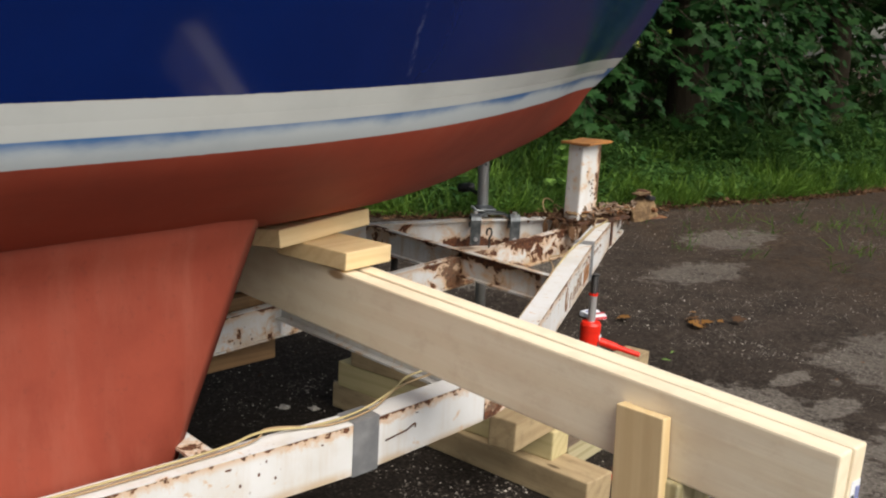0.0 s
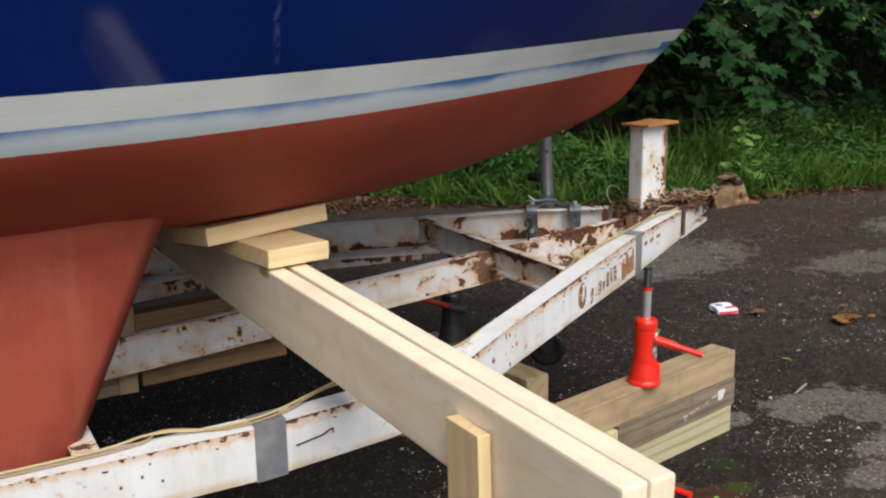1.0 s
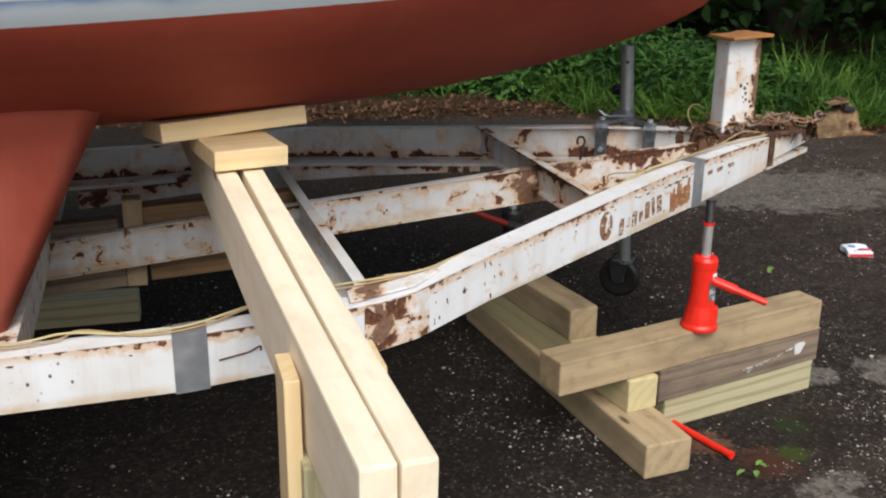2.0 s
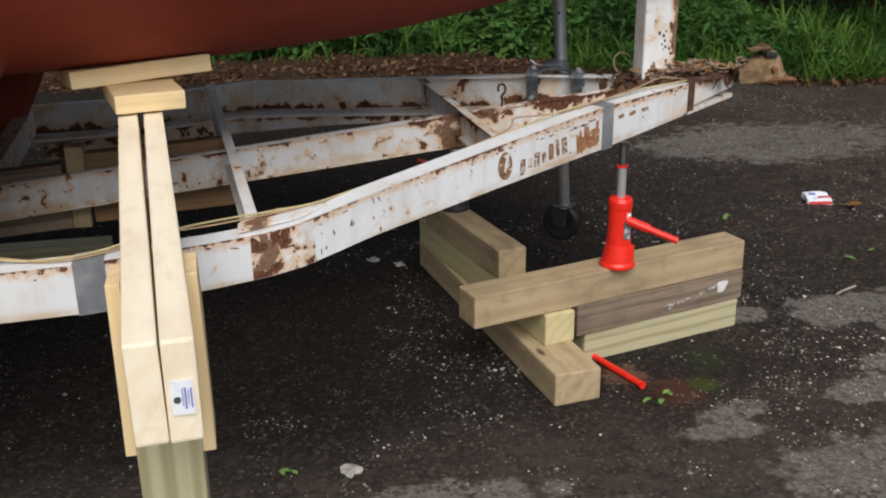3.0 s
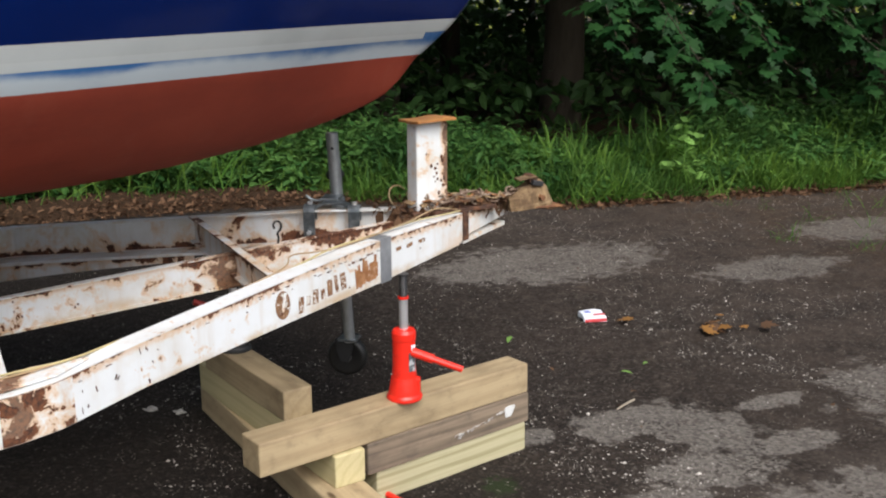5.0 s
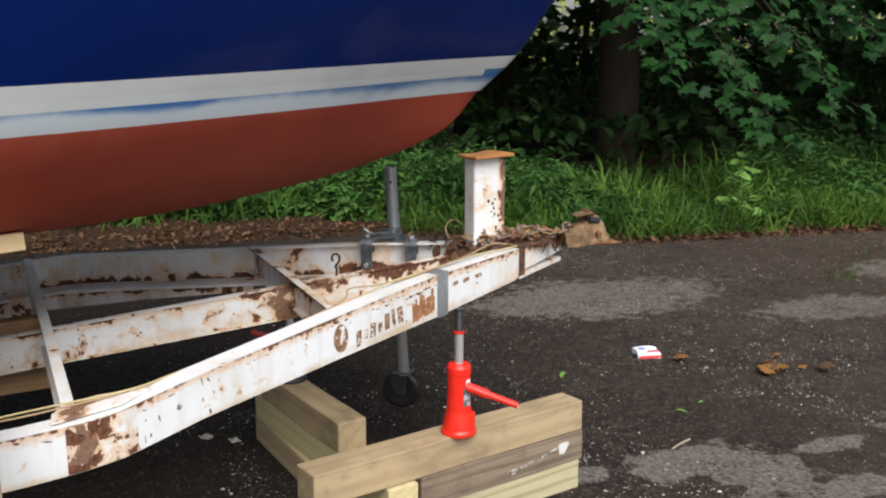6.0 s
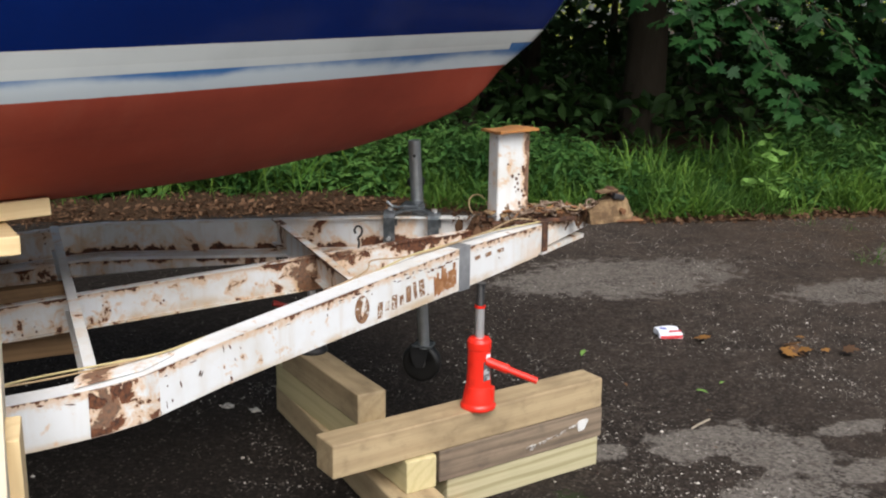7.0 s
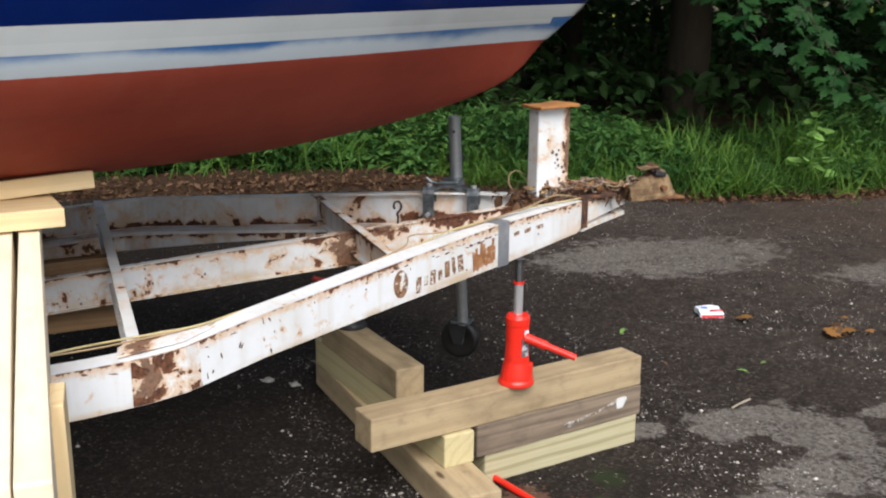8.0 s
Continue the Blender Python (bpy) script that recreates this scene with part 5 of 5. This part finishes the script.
def litter():
    rnd = random.Random(23)
    mats, sticks = [], []
    for _ in range(11000):
        x = rnd.uniform(-6.0, 9.0)
        e = verge_edge(x)
        wide = interp(x, [-6, 0.6, 2.4, 9], [0.55, 0.45, 0.10, 0.08])
        d = abs(rnd.gauss(0.25, 1.0)) * wide + rnd.uniform(-0.12, 0.05)
        mats.append(placed((x, e + d, 0.02 + 0.012 * rnd.random() if d > 0.05 else 0.008), rnd.uniform(0, 6.3), rnd.gauss(0, 0.45), rnd.gauss(0, 0.45), rnd.uniform(0.018, 0.060)))
    for _ in range(240):
        x, y = rnd.uniform(-3, 6), rnd.uniform(-1.6, 3.5)
        if y < verge_edge(x) and not (-2.2 < x < 0.6 and abs(y) < 1.0):
            mats.append(placed((x, y, 0.008), rnd.uniform(0, 6.3), rnd.uniform(-0.3, 0.3), rnd.uniform(-0.3, 0.3), rnd.uniform(0.012, 0.035)))
    for _ in range(700):
        x = rnd.uniform(-5, 3.5)
        sticks.append(placed((x, verge_edge(x) + rnd.uniform(-0.1, 0.6), 0.025), rnd.uniform(0, 6.3), rnd.uniform(1.75, 2.05), 0, rnd.uniform(0.07, 0.22)))
    swarm("dead_leaves", *LEAFLET, mats, DEAD, "brown dead leaves littered along the verge", "leaf litter")
    swarm("dead_stalks", *BLADE, sticks, DEAD, "dry brown stalks lying along the verge", "leaf litter")


def grit():
    rnd = random.Random(24)
    chip = ([(-1, -0.7, 0), (0.9, -0.8, 0), (0.8, 0.9, 0), (-0.8, 0.7, 0), (0.1, 0, 0.8)], [(0, 1, 4), (1, 2, 4), (2, 3, 4), (3, 0, 4)])
    mats = []
    for k in range(76000):
        x, y = (rnd.uniform(-2.6, 5.0), rnd.uniform(-1.9, 3.6)) if k < 36000 else (rnd.uniform(-1.5, 1.9), rnd.uniform(-1.5, 0.9))
        if y > verge_edge(x) or noise.noise(Vector((x * 1.3, y * 1.3, 5))) + 0.8 * noise.noise(Vector((x * 7, y * 7, 6))) < rnd.uniform(-0.10, 0.95):
            continue
        mats.append(placed((x, y, 0.001), rnd.uniform(0, 6.3), 0, 0, (0.0012 + 0.0027 * rnd.random() ** 3) * (1.8 if rnd.random() < 0.07 else 1.0)))
    for _ in range(26000):
        x, y = rnd.uniform(0.2, 6.0), rnd.uniform(-1.4, 3.4)
        if y < verge_edge(x) and noise.noise(Vector((x * 2.2, y * 2.2, 15))) > rnd.uniform(-0.6, 0.6):
            mats.append(placed((x, y, 0.001), rnd.uniform(0, 6.3), 0, 0, 0.0013 + 0.0030 * rnd.random() ** 2))
    swarm("gravel", *chip, mats, GRIT, "pale grit and gravel chips scattered on the asphalt", "gravel")


def bright_weed():
    """The pale-leaved young plant that stands out of the verge."""
    ob = thing("young_plant", "young plant with large pale green leaves in the verge", "plant", at=pose(3.45, 3.12, 0.03))
    rnd = random.Random(25)
    part("stalk", tube([(3.45, 3.12, 0.03), (3.46, 3.11, 0.25), (3.45, 3.10, 0.50)], 0.006, 6), BRIGHT_WEED, ob)
    for k in range(44):
        t = 0.12 + 0.88 * k / 43
        bm = bmesh.new()
        vs = [bm.verts.new((x * 1.75, y, z)) for x, y, z in LEAFLET[0]]
        for f in LEAFLET[1]:
            bm.faces.new([vs[i] for i in f])
        a = k * 2.4
        out = (0.05 + 0.16 * rnd.random()) * (1.15 - t)
        p = Vector((3.45 + out * math.cos(a), 3.10 + out * math.sin(a), 0.05 + 0.46 * t + rnd.gauss(0, 0.012)))
        part("leaf_blade", shifted(bm, placed(p, a, rnd.uniform(-0.5, 0.7), rnd.uniform(-0.5, 0.5), rnd.uniform(0.08, 0.125) * (1.2 - 0.5 * t))), BRIGHT_WEED, ob)
    return ob


def limb(points, r0, r1):
    """A tapered round limb."""
    bm = tube(points, 1.0, 10)
    bm.verts.ensure_lookup_table()
    rings = len(bm.verts) // 10
    for i in range(rings):
        ring = bm.verts[i * 10:(i + 1) * 10]
        c = sum((v.co for v in ring), Vector()) / 10
        r = r0 + (r1 - r0) * i / (rings - 1)
        for v in ring:
            v.co = c + (v.co - c) * r * (1 + 0.12 * noise.noise(v.co * 0.9))
    return bm


def tree(x, y, r, sprays, seed, label, leafage=900):
    """A maple: trunk, limbs, a high crown and low drooping sprays of lobed leaves in tiers."""
    rnd = random.Random(seed)
    ob = thing("maple_tree", label, "tree", at=pose(x, y, 0.05), group="trees at the wood's edge")
    part("trunk", limb([(x, y, -0.05), (x + 0.05, y, 1.2), (x - 0.04, y + 0.1, 3.0), (x + 0.1, y, 6.5)], r, r * 0.45), BARK, ob, smooth=True)
    mats, twigs, fine = [], [], []
    for tx, ty, tz in sprays:
        tip = Vector((tx, ty, tz))
        root = Vector((x + (tx - x) * 0.25, y + (ty - y) * 0.15, max(tz + 1.1, 2.0) + rnd.uniform(0, 0.5)))
        mid = root.lerp(tip, 0.55) + Vector((rnd.uniform(-0.2, 0.2), 0, 0.25))
        twigs.append([root, mid, tip])
        out = (tip - root).normalized()
        across = out.cross(Vector((0, 0, 1))).normalized()
        for k in range(13):
            t = 0.25 + 0.75 * (k / 12) ** 0.8
            p = root.lerp(mid, t * 2) if t < 0.5 else mid.lerp(tip, t * 2 - 1)
            side = (1 if k % 2 else -1) * rnd.uniform(0.5, 1.0)
            reach = (0.62 * (1.15 - t) + 0.10) * rnd.uniform(0.6, 1.1)
            end = p + across * side * reach + out * rnd.uniform(0.05, 0.25) + Vector((0, 0, -0.10 * rnd.random() - 0.05 * reach))
            fine.append([p, p.lerp(end, 0.5) + Vector((0, 0, 0.03)), end])
            for q in range(7):
                f = (q + 0.6) / 7
                at = p.lerp(end, f) + Vector((rnd.gauss(0, 0.04), rnd.gauss(0, 0.04), rnd.gauss(0, 0.018)))
                way = out + across * side * 0.9 + Vector((rnd.gauss(0, 0.5), rnd.gauss(-0.25, 0.5), 0))
                mats.append(placed(at, math.atan2(-way.x, way.y), rnd.gauss(-0.52, 0.28), rnd.gauss(0, 0.32), rnd.uniform(0.075, 0.150)))
    # high crown above the view, there mainly to block light
    for _ in range(leafage):
        a, h = rnd.uniform(0, 6.3), rnd.uniform(2.2, 6.5)
        d = rnd.uniform(0.4, 2.9) * (1.0 if h < 5 else 0.7)
        mats.append(placed((x + d * math.cos(a), y + d * math.sin(a), h + rnd.gauss(0, 0.15)), rnd.uniform(0, 6.3), rnd.gauss(-0.3, 0.5), rnd.gauss(0, 0.5), rnd.uniform(0.20, 0.42)))
    for line in twigs:
        part("twig", tube(line, 0.004, 5), BARK, ob)
    spray = bmesh.new()
    for line in fine:
        add(spray, tube(line, 0.0022, 4))
    part("twig_spray", spray, BARK, ob)["kind"] = "stuff"
    crown = swarm("crown", *MAPLE_SHAPE, mats, MAPLE, "layered dark green lobed maple leaves", "", kind="")
    crown.parent = ob
    crown.matrix_parent_inverse = ob.matrix_basis.inverted()
    for k in range(4):
        a = k * 1.7 + seed
        part("limb", limb([(x, y, 2.0 + 0.6 * k), (x + math.cos(a), y + math.sin(a), 2.9 + 0.6 * k), (x + 2.2 * math.cos(a), y + 2.2 * math.sin(a), 3.3 + 0.7 * k)], r * 0.35, 0.02), BARK, ob, smooth=True)
    return ob


def woods():
    """The dim undergrowth and canopy behind the first trees."""
    rnd = random.Random(31)
    low, high = [], []
    for _ in range(15000):
        x = rnd.uniform(-9, 20)
        d = rnd.uniform(1.9, 9.0)
        top = 0.42 + 0.10 * d + 0.4 * noise.noise(Vector((x * 0.5, d * 0.5, 2)))
        z = rnd.uniform(0.05, max(top, 0.3))
        low.append(placed((x, verge_edge(x) + d, z), rnd.uniform(0, 6.3), rnd.gauss(-0.4, 0.5), rnd.gauss(0, 0.4), rnd.uniform(0.10, 0.24)))
    for _ in range(8000):
        x = rnd.uniform(-10, 22)
        d = rnd.uniform(2.6, 14.0)
        z = 1.75 + 0.06 * d + 4.5 * rnd.random() ** 1.4 + 0.5 * noise.noise(Vector((x * 0.7, d * 0.7, 5)))
        high.append(placed((x, verge_edge(x) + d, z), rnd.uniform(0, 6.3), rnd.gauss(-0.3, 0.5), rnd.gauss(0, 0.5), rnd.uniform(0.22, 0.5)))
    # overhanging leaves, mostly unseen, added to put the wood's edge in shade
    for _ in range(15000):
        x, d = rnd.uniform(-10, 16), rnd.uniform(0.9, 3.6)
        z = 2.35 + 0.25 * d + 3.2 * rnd.random() ** 1.2 + 0.25 * noise.noise(Vector((x * 0.9, d, 8)))
        high.append(placed((x, verge_edge(x) + d, z), rnd.uniform(0, 6.3), rnd.gauss(-0.4, 0.4), rnd.gauss(0, 0.4), rnd.uniform(0.14, 0.30)))
    for _ in range(7500):
        x, d = rnd.uniform(-4, 20), rnd.uniform(4.0, 13.0)
        z = rnd.uniform(1.0, 3.2)
        if noise.noise(Vector((x * 1.5, d * 0.5, z * 1.2 + 20))) > rnd.uniform(-0.1, 0.35):
            continue
        high.append(placed((x, verge_edge(x) + d, z), rnd.uniform(0, 6.3), rnd.gauss(-0.3, 0.5), rnd.gauss(0, 0.5), rnd.uniform(0.14, 0.34)))
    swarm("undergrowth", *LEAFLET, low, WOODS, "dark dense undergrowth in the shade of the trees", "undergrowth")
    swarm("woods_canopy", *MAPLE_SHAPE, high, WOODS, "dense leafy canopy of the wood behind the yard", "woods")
    far = []
    for _ in range(4000):
        x, d = rnd.uniform(-14, 30), rnd.uniform(10, 20)
        far.append(placed((x, 3 + d, rnd.uniform(0.05, 1.0) * rnd.uniform(0.5, 1.35)), rnd.uniform(0, 6.3), rnd.gauss(-0.2, 0.6), rnd.gauss(0, 0.5), rnd.uniform(0.3, 0.7)))
    for _ in range(7000):
        x, d = rnd.uniform(-20, 40), rnd.uniform(12, 24)
        z = rnd.uniform(0.3, 8.5)
        gap = noise.noise(Vector((x * 0.45, d * 0.2, 11)))
        if 1.0 < z < 2.6 + 0.6 * gap and rnd.random() < 0.40 + 0.8 * gap:
            continue
        far.append(placed((x, 3 + d, z), rnd.uniform(0, 6.3), rnd.gauss(-0.2, 0.6), rnd.gauss(0, 0.5), rnd.uniform(0.4, 0.9)))
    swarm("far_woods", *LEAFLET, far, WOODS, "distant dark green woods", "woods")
    stems = bmesh.new()
    for _ in range(46):
        x, y = rnd.uniform(-6, 26), rnd.uniform(9, 24)
        lean = rnd.uniform(-0.3, 0.3)
        add(stems, limb([(x, y, -0.1), (x + lean * 0.4, y, 2.5), (x + lean, y, 8.5)], rnd.uniform(0.05, 0.17), 0.04))
    tagged(part("far_trunks", stems, BARK, smooth=True), "dark bare trunks deep in the wood", "woods", kind="stuff")
    # thicket behind the gaps, its sunlight carried by the leaf colour
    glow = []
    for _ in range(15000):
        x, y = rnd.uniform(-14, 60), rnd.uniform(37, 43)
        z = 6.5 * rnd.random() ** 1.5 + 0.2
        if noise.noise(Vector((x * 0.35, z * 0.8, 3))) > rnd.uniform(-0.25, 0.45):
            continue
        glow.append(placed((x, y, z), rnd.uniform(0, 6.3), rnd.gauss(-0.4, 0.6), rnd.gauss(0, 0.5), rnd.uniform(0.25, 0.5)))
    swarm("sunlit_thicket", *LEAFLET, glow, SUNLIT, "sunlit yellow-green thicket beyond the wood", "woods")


grass()
weeds()
litter()
grit()
bright_weed()
tree(4.4, 6.3, 0.24, [(3.57, 2.95, 0.76), (3.22, 3.64, 1.08), (3.66, 3.40, 0.95), (4.45, 3.20, 0.88), (4.10, 3.35, 1.26), (4.90, 3.40, 1.35), (2.95, 3.75, 1.50), (3.7, 3.9, 1.6), (5.3, 3.0, 0.9), (4.6, 4.0, 1.7), (5.7, 3.6, 1.5)], 41, "maple tree with low leafy branches reaching over the yard")
tree(7.6, 5.0, 0.26, [(6.2, 2.6, 0.62), (6.6, 2.9, 0.9), (7.2, 2.7, 0.75), (8.0, 2.6, 0.85), (5.8, 3.1, 1.1), (6.8, 3.3, 1.4), (8.8, 2.9, 1.1), (9.6, 2.6, 0.9), (7.6, 3.4, 1.5), (6.1, 3.6, 1.7), (5.6, 3.3, 0.7), (6.9, 3.6, 0.5), (7.8, 3.4, 0.6)], 42, "stout maple tree with low leafy branches over the verge")
tree(1.6, 7.2, 0.22, [(1.0, 5.6, 1.7), (2.2, 5.4, 1.6)], 43, "maple tree with a dark bare lower trunk in the wood")
tree(3.0, 7.6, 0.16, [(3.2, 5.8, 1.7), (2.4, 5.9, 1.8)], 44, "slim maple tree in the shade of the wood")
tree(11.5, 5.2, 0.22, [(10.4, 2.8, 0.8), (11.4, 2.7, 0.9), (12.6, 2.8, 1.0)], 45, "maple tree further along the yard's edge")
tree(-2.2, 7.4, 0.22, [(-2.4, 5.6, 1.7)], 46, "maple tree in the wood behind the boat")
woods()


# ---- cables, litter and other small things ----
def cable(name, label, points, r, mat, category="cable"):
    return tagged(part(name, tube(points, r, 6), mat, smooth=True), label, category)


def rail_line(x, side, up):
    """A point near the near rail: side is metres inwards from its outer face, up above its top."""
    y = float(np.interp(x, [-6, -1.10, -1.03, -0.22, 0.30], [-0.743, -0.745, -0.728, -0.236, 0.066]))
    return (x, y + side, near_top(x) + up)


cable("wiring_cable", "pale yellow wiring cable lying along the trailer rail", [rail_line(-2.3, 0.03, 0.004), rail_line(-1.75, 0.035, 0.006), rail_line(-1.62, 0.045, 0.012), rail_line(-1.52, 0.03, 0.005), rail_line(-1.42, 0.030, 0.007),
    rail_line(-1.33, 0.05, 0.014), rail_line(-1.24, 0.105, 0.004), rail_line(-1.15, 0.085, 0.012), rail_line(-1.08, 0.070, 0.014), rail_line(-1.0, 0.045, 0.012), rail_line(-0.92, 0.058, 0.002), rail_line(-0.7, 0.064, -0.006), rail_line(-0.5, 0.062, -0.002),
    rail_line(-0.36, 0.050, 0.012), rail_line(-0.24, 0.045, 0.006), rail_line(-0.08, 0.04, 0.010), rail_line(0.04, 0.03, 0.006), rail_line(0.2, 0.01, 0.004)], 0.0024, CABLE)
cable("wiring_cable", "brown wiring cable lying along the trailer rail", [rail_line(-2.3, 0.02, 0.004), rail_line(-1.7, 0.025, 0.005), rail_line(-1.60, 0.055, 0.010), rail_line(-1.5, 0.02, 0.004), rail_line(-1.40, 0.022, 0.006),
    rail_line(-1.30, 0.060, 0.012), rail_line(-1.18, 0.075, 0.008), rail_line(-1.05, 0.055, 0.013), rail_line(-0.95, 0.058, 0.002), rail_line(-0.8, 0.064, -0.004), rail_line(-0.52, 0.06, 0.005), rail_line(-0.47, 0.09, 0.020), rail_line(-0.40, 0.055, 0.016),
    rail_line(-0.30, 0.048, 0.006), rail_line(-0.10, 0.03, 0.016), rail_line(0.02, 0.045, 0.024), rail_line(0.10, 0.02, 0.012)], 0.0020, CABLE_BROWN)
loop = [(-0.012 + 0.030 * math.cos(a), 0.125 + 0.02 * math.sin(a), 0.752 + 0.030 * math.sin(a)) for a in np.linspace(0.6, 6.6, 10)]
cable("wire_loop", "stiff loop of pale wire beside the bow post", loop + [(0.03, 0.05, 0.742), (0.10, 0.0, 0.735)], 0.002, CABLE_BROWN, "wire")
cable("wire_hook", "dark bent steel hook hung on the centre beam", [(-0.416, -0.006, 0.682), (-0.414, -0.006, 0.698), (-0.416, -0.004, 0.709), (-0.408, -0.004, 0.718), (-0.405, -0.003, 0.730), (-0.411, -0.003, 0.740), (-0.421, -0.003, 0.740), (-0.426, -0.003, 0.731), (-0.423, -0.003, 0.722)], 0.0031, WIRE, "hook")
for k, (dx, dy) in enumerate(((0.00, 0.00), (0.06, 0.02), (0.13, -0.01), (-0.04, 0.03), (0.09, 0.045), (0.03, -0.02), (-0.02, 0.06))):
    cable("rusty_wire", "tangled rusty wire on the trailer tongue", [(0.0 + dx, -0.01 + dy, 0.742), (0.05 + dx, 0.03 + dy, 0.758), (0.10 + dx, -0.01 + dy, 0.752), (0.14 + dx, 0.04 + dy, 0.760), (0.17 + dx * 0.7, 0.0 + dy, 0.748)], 0.0020, RUST if k % 2 else CABLE_BROWN, "wire")
rnd = random.Random(77)
for k in range(24):
    bm = block(rnd.uniform(0.012, 0.045), rnd.uniform(0.012, 0.024), 0.004, 0.001, 0.004, seed=k)
    ob = part("rust_flake", shifted(bm, pose(-0.03 + 0.0135 * k, rnd.uniform(-0.005, 0.06), 0.747 + rnd.uniform(0, 0.010), rnd.uniform(-25, 25), rnd.uniform(-25, 25), rnd.uniform(0, 180))), RUST if k % 3 else MUDDY_RUST)
    tagged(ob, "flake of rusted steel lying on the tongue", "rust flake", "rust flakes")

bits, needles = [], []
for _ in range(420):
    x = rnd.uniform(-0.10, 0.30)
    wide = interp(x, [-0.10, 0.1, 0.30], [0.13, 0.09, 0.035])
    y = 0.05 + rnd.gauss(0, 0.5) * wide
    if (-0.015 < x < 0.10 and 0.0 < y < 0.078) or abs(y - 0.05) > wide:
        continue
    z = rail_top(x) + 0.010 + 0.022 * rnd.random() * math.exp(-((x - 0.10) / 0.12) ** 2)
    (bits if rnd.random() < 0.6 else needles).append(placed((x, y, z), rnd.uniform(0, 6.3), rnd.gauss(0, 0.5), rnd.gauss(0, 0.5), rnd.uniform(0.012, 0.032)) if rnd.random() < 0.7 else placed((x, y, z + 0.004), rnd.uniform(0, 6.3), rnd.uniform(-1.9, -1.3), 0, rnd.uniform(0.03, 0.07)))
swarm("tongue_debris", *LEAFLET, bits, DEAD, "heap of rotten leaves and rust on the trailer tongue", "leaf litter")
swarm("tongue_needles", *BLADE, needles, DEAD, "dry stalks lying on the trailer tongue", "leaf litter")

handle = part("jack_handle", add(cylinder((-0.225, -0.175, 0.012), (-0.146, -0.413, 0.011), 0.009, 14), cylinder((-0.148, -0.407, 0.011), (-0.145, -0.416, 0.011), 0.0105, 14)), RED)
tagged(handle, "loose red jack handle bar lying on the asphalt", "jack handle")

packet = thing("paper_packet", "crumpled white paper packet with red print on the asphalt", "litter", at=pose(1.185, 0.870, 0, 0, 0, -14))
bm = block(0.100, 0.085, 0.024, 0.004)
bmesh.ops.subdivide_edges(bm, edges=bm.edges, cuts=3, use_grid_fill=True)
for v in bm.verts:
    v.co += 0.007 * noise.noise_vector(v.co * 22)
part("wrapper", shifted(bm, pose(1.185, 0.870, 0.015, 3, 2, -14)), PAPER, packet)
for dx, dy, dz, w, d, h, mat, lab in ((0.0, -0.0440, 0.004, 0.094, 0.004, 0.012, RED_PRINT, "red printed band"), (0.020, -0.026, 0.0290, 0.050, 0.012, 0.003, RED_PRINT, "red printed band"), (-0.018, 0.012, 0.0300, 0.026, 0.020, 0.003, BLUE_PRINT, "blue printed mark")):
    part("print_band", shifted(block(w, d, h, 0.0005), pose(1.185, 0.870, 0, 0, 0, -14) @ pose(dx, dy, dz + h / 2)), mat, packet, lab)


def crumb(name, label, x, y, s, mat, category, seed, flat=0.35):
    bm = bmesh.new()
    bmesh.ops.create_icosphere(bm, subdivisions=2, radius=s)
    for v in bm.verts:
        v.co *= 1 + 0.55 * noise.noise(v.co / s * 1.3 + Vector((seed, 0, 0))) + 0.55 * noise.noise(v.co / s * 3.4 + Vector((0, seed, 0)))
        v.co.z = max(v.co.z, -s * 0.3) * flat
    return tagged(part(name, shifted(bm, pose(x, y, s * flat * 0.3)), mat), label, category)


crumb("paper_scrap", "torn pale paper scrap on the asphalt", -0.946, -0.606, 0.024, SCRAP, "litter", 1, 0.25)
crumb("paper_scrap", "small white scrap on the asphalt under the trailer", -0.673, 0.688, 0.018, SCRAP, "litter", 2)
crumb("paper_scrap", "small white scrap on the asphalt under the trailer", -0.593, 0.625, 0.018, SCRAP, "litter", 3)
cable("dry_stick", "pale dry stick lying on the asphalt", [(0.70, 0.00, 0.006), (0.745, 0.02, 0.008), (0.80, 0.045, 0.006)], 0.0035, DRY, "stick")


def fallen_leaf(x, y, s, yaw, mat, label, shape=None):
    verts, faces = shape or MAPLE_SHAPE
    bm = bmesh.new()
    vs = [bm.verts.new(v) for v in verts]
    for f in faces:
        bm.faces.new([vs[i] for i in f])
    ob = part("fallen_leaf", shifted(bm, placed((x, y, 0.012 + 0.16 * s), yaw, random.Random(int(x * 997)).uniform(-0.25, 0.25), 0.1, s)), mat)
    return tagged(ob, label, "leaf", "fallen leaves")


rnd = random.Random(88)
for k in range(9):
    fallen_leaf(1.56 + rnd.gauss(0, 0.06), 0.51 + rnd.gauss(0, 0.05), rnd.uniform(0.035, 0.075), rnd.uniform(0, 6), ORANGE_LEAF if k % 3 else DEAD, "dry orange-brown fallen leaf on the asphalt")
fallen_leaf(1.30, 0.74, 0.075, 1.0, ORANGE_LEAF, "dry orange-brown fallen leaf on the asphalt")
for x, y, s in ((0.74, 0.78, 0.045), (0.92, 0.22, 0.045), (-0.13, -0.50, 0.032), (-0.155, -0.49, 0.03), (-0.12, -0.48, 0.028), (-0.10, -0.495, 0.03), (-1.08, -0.60, 0.03), (-1.10, -0.585, 0.028), (-1.065, -0.615, 0.026), (1.05, 0.30, 0.03)):
    fallen_leaf(x, y, s, rnd.uniform(0, 6), BRIGHT_WEED, "small green leaf on the asphalt", LEAFLET)
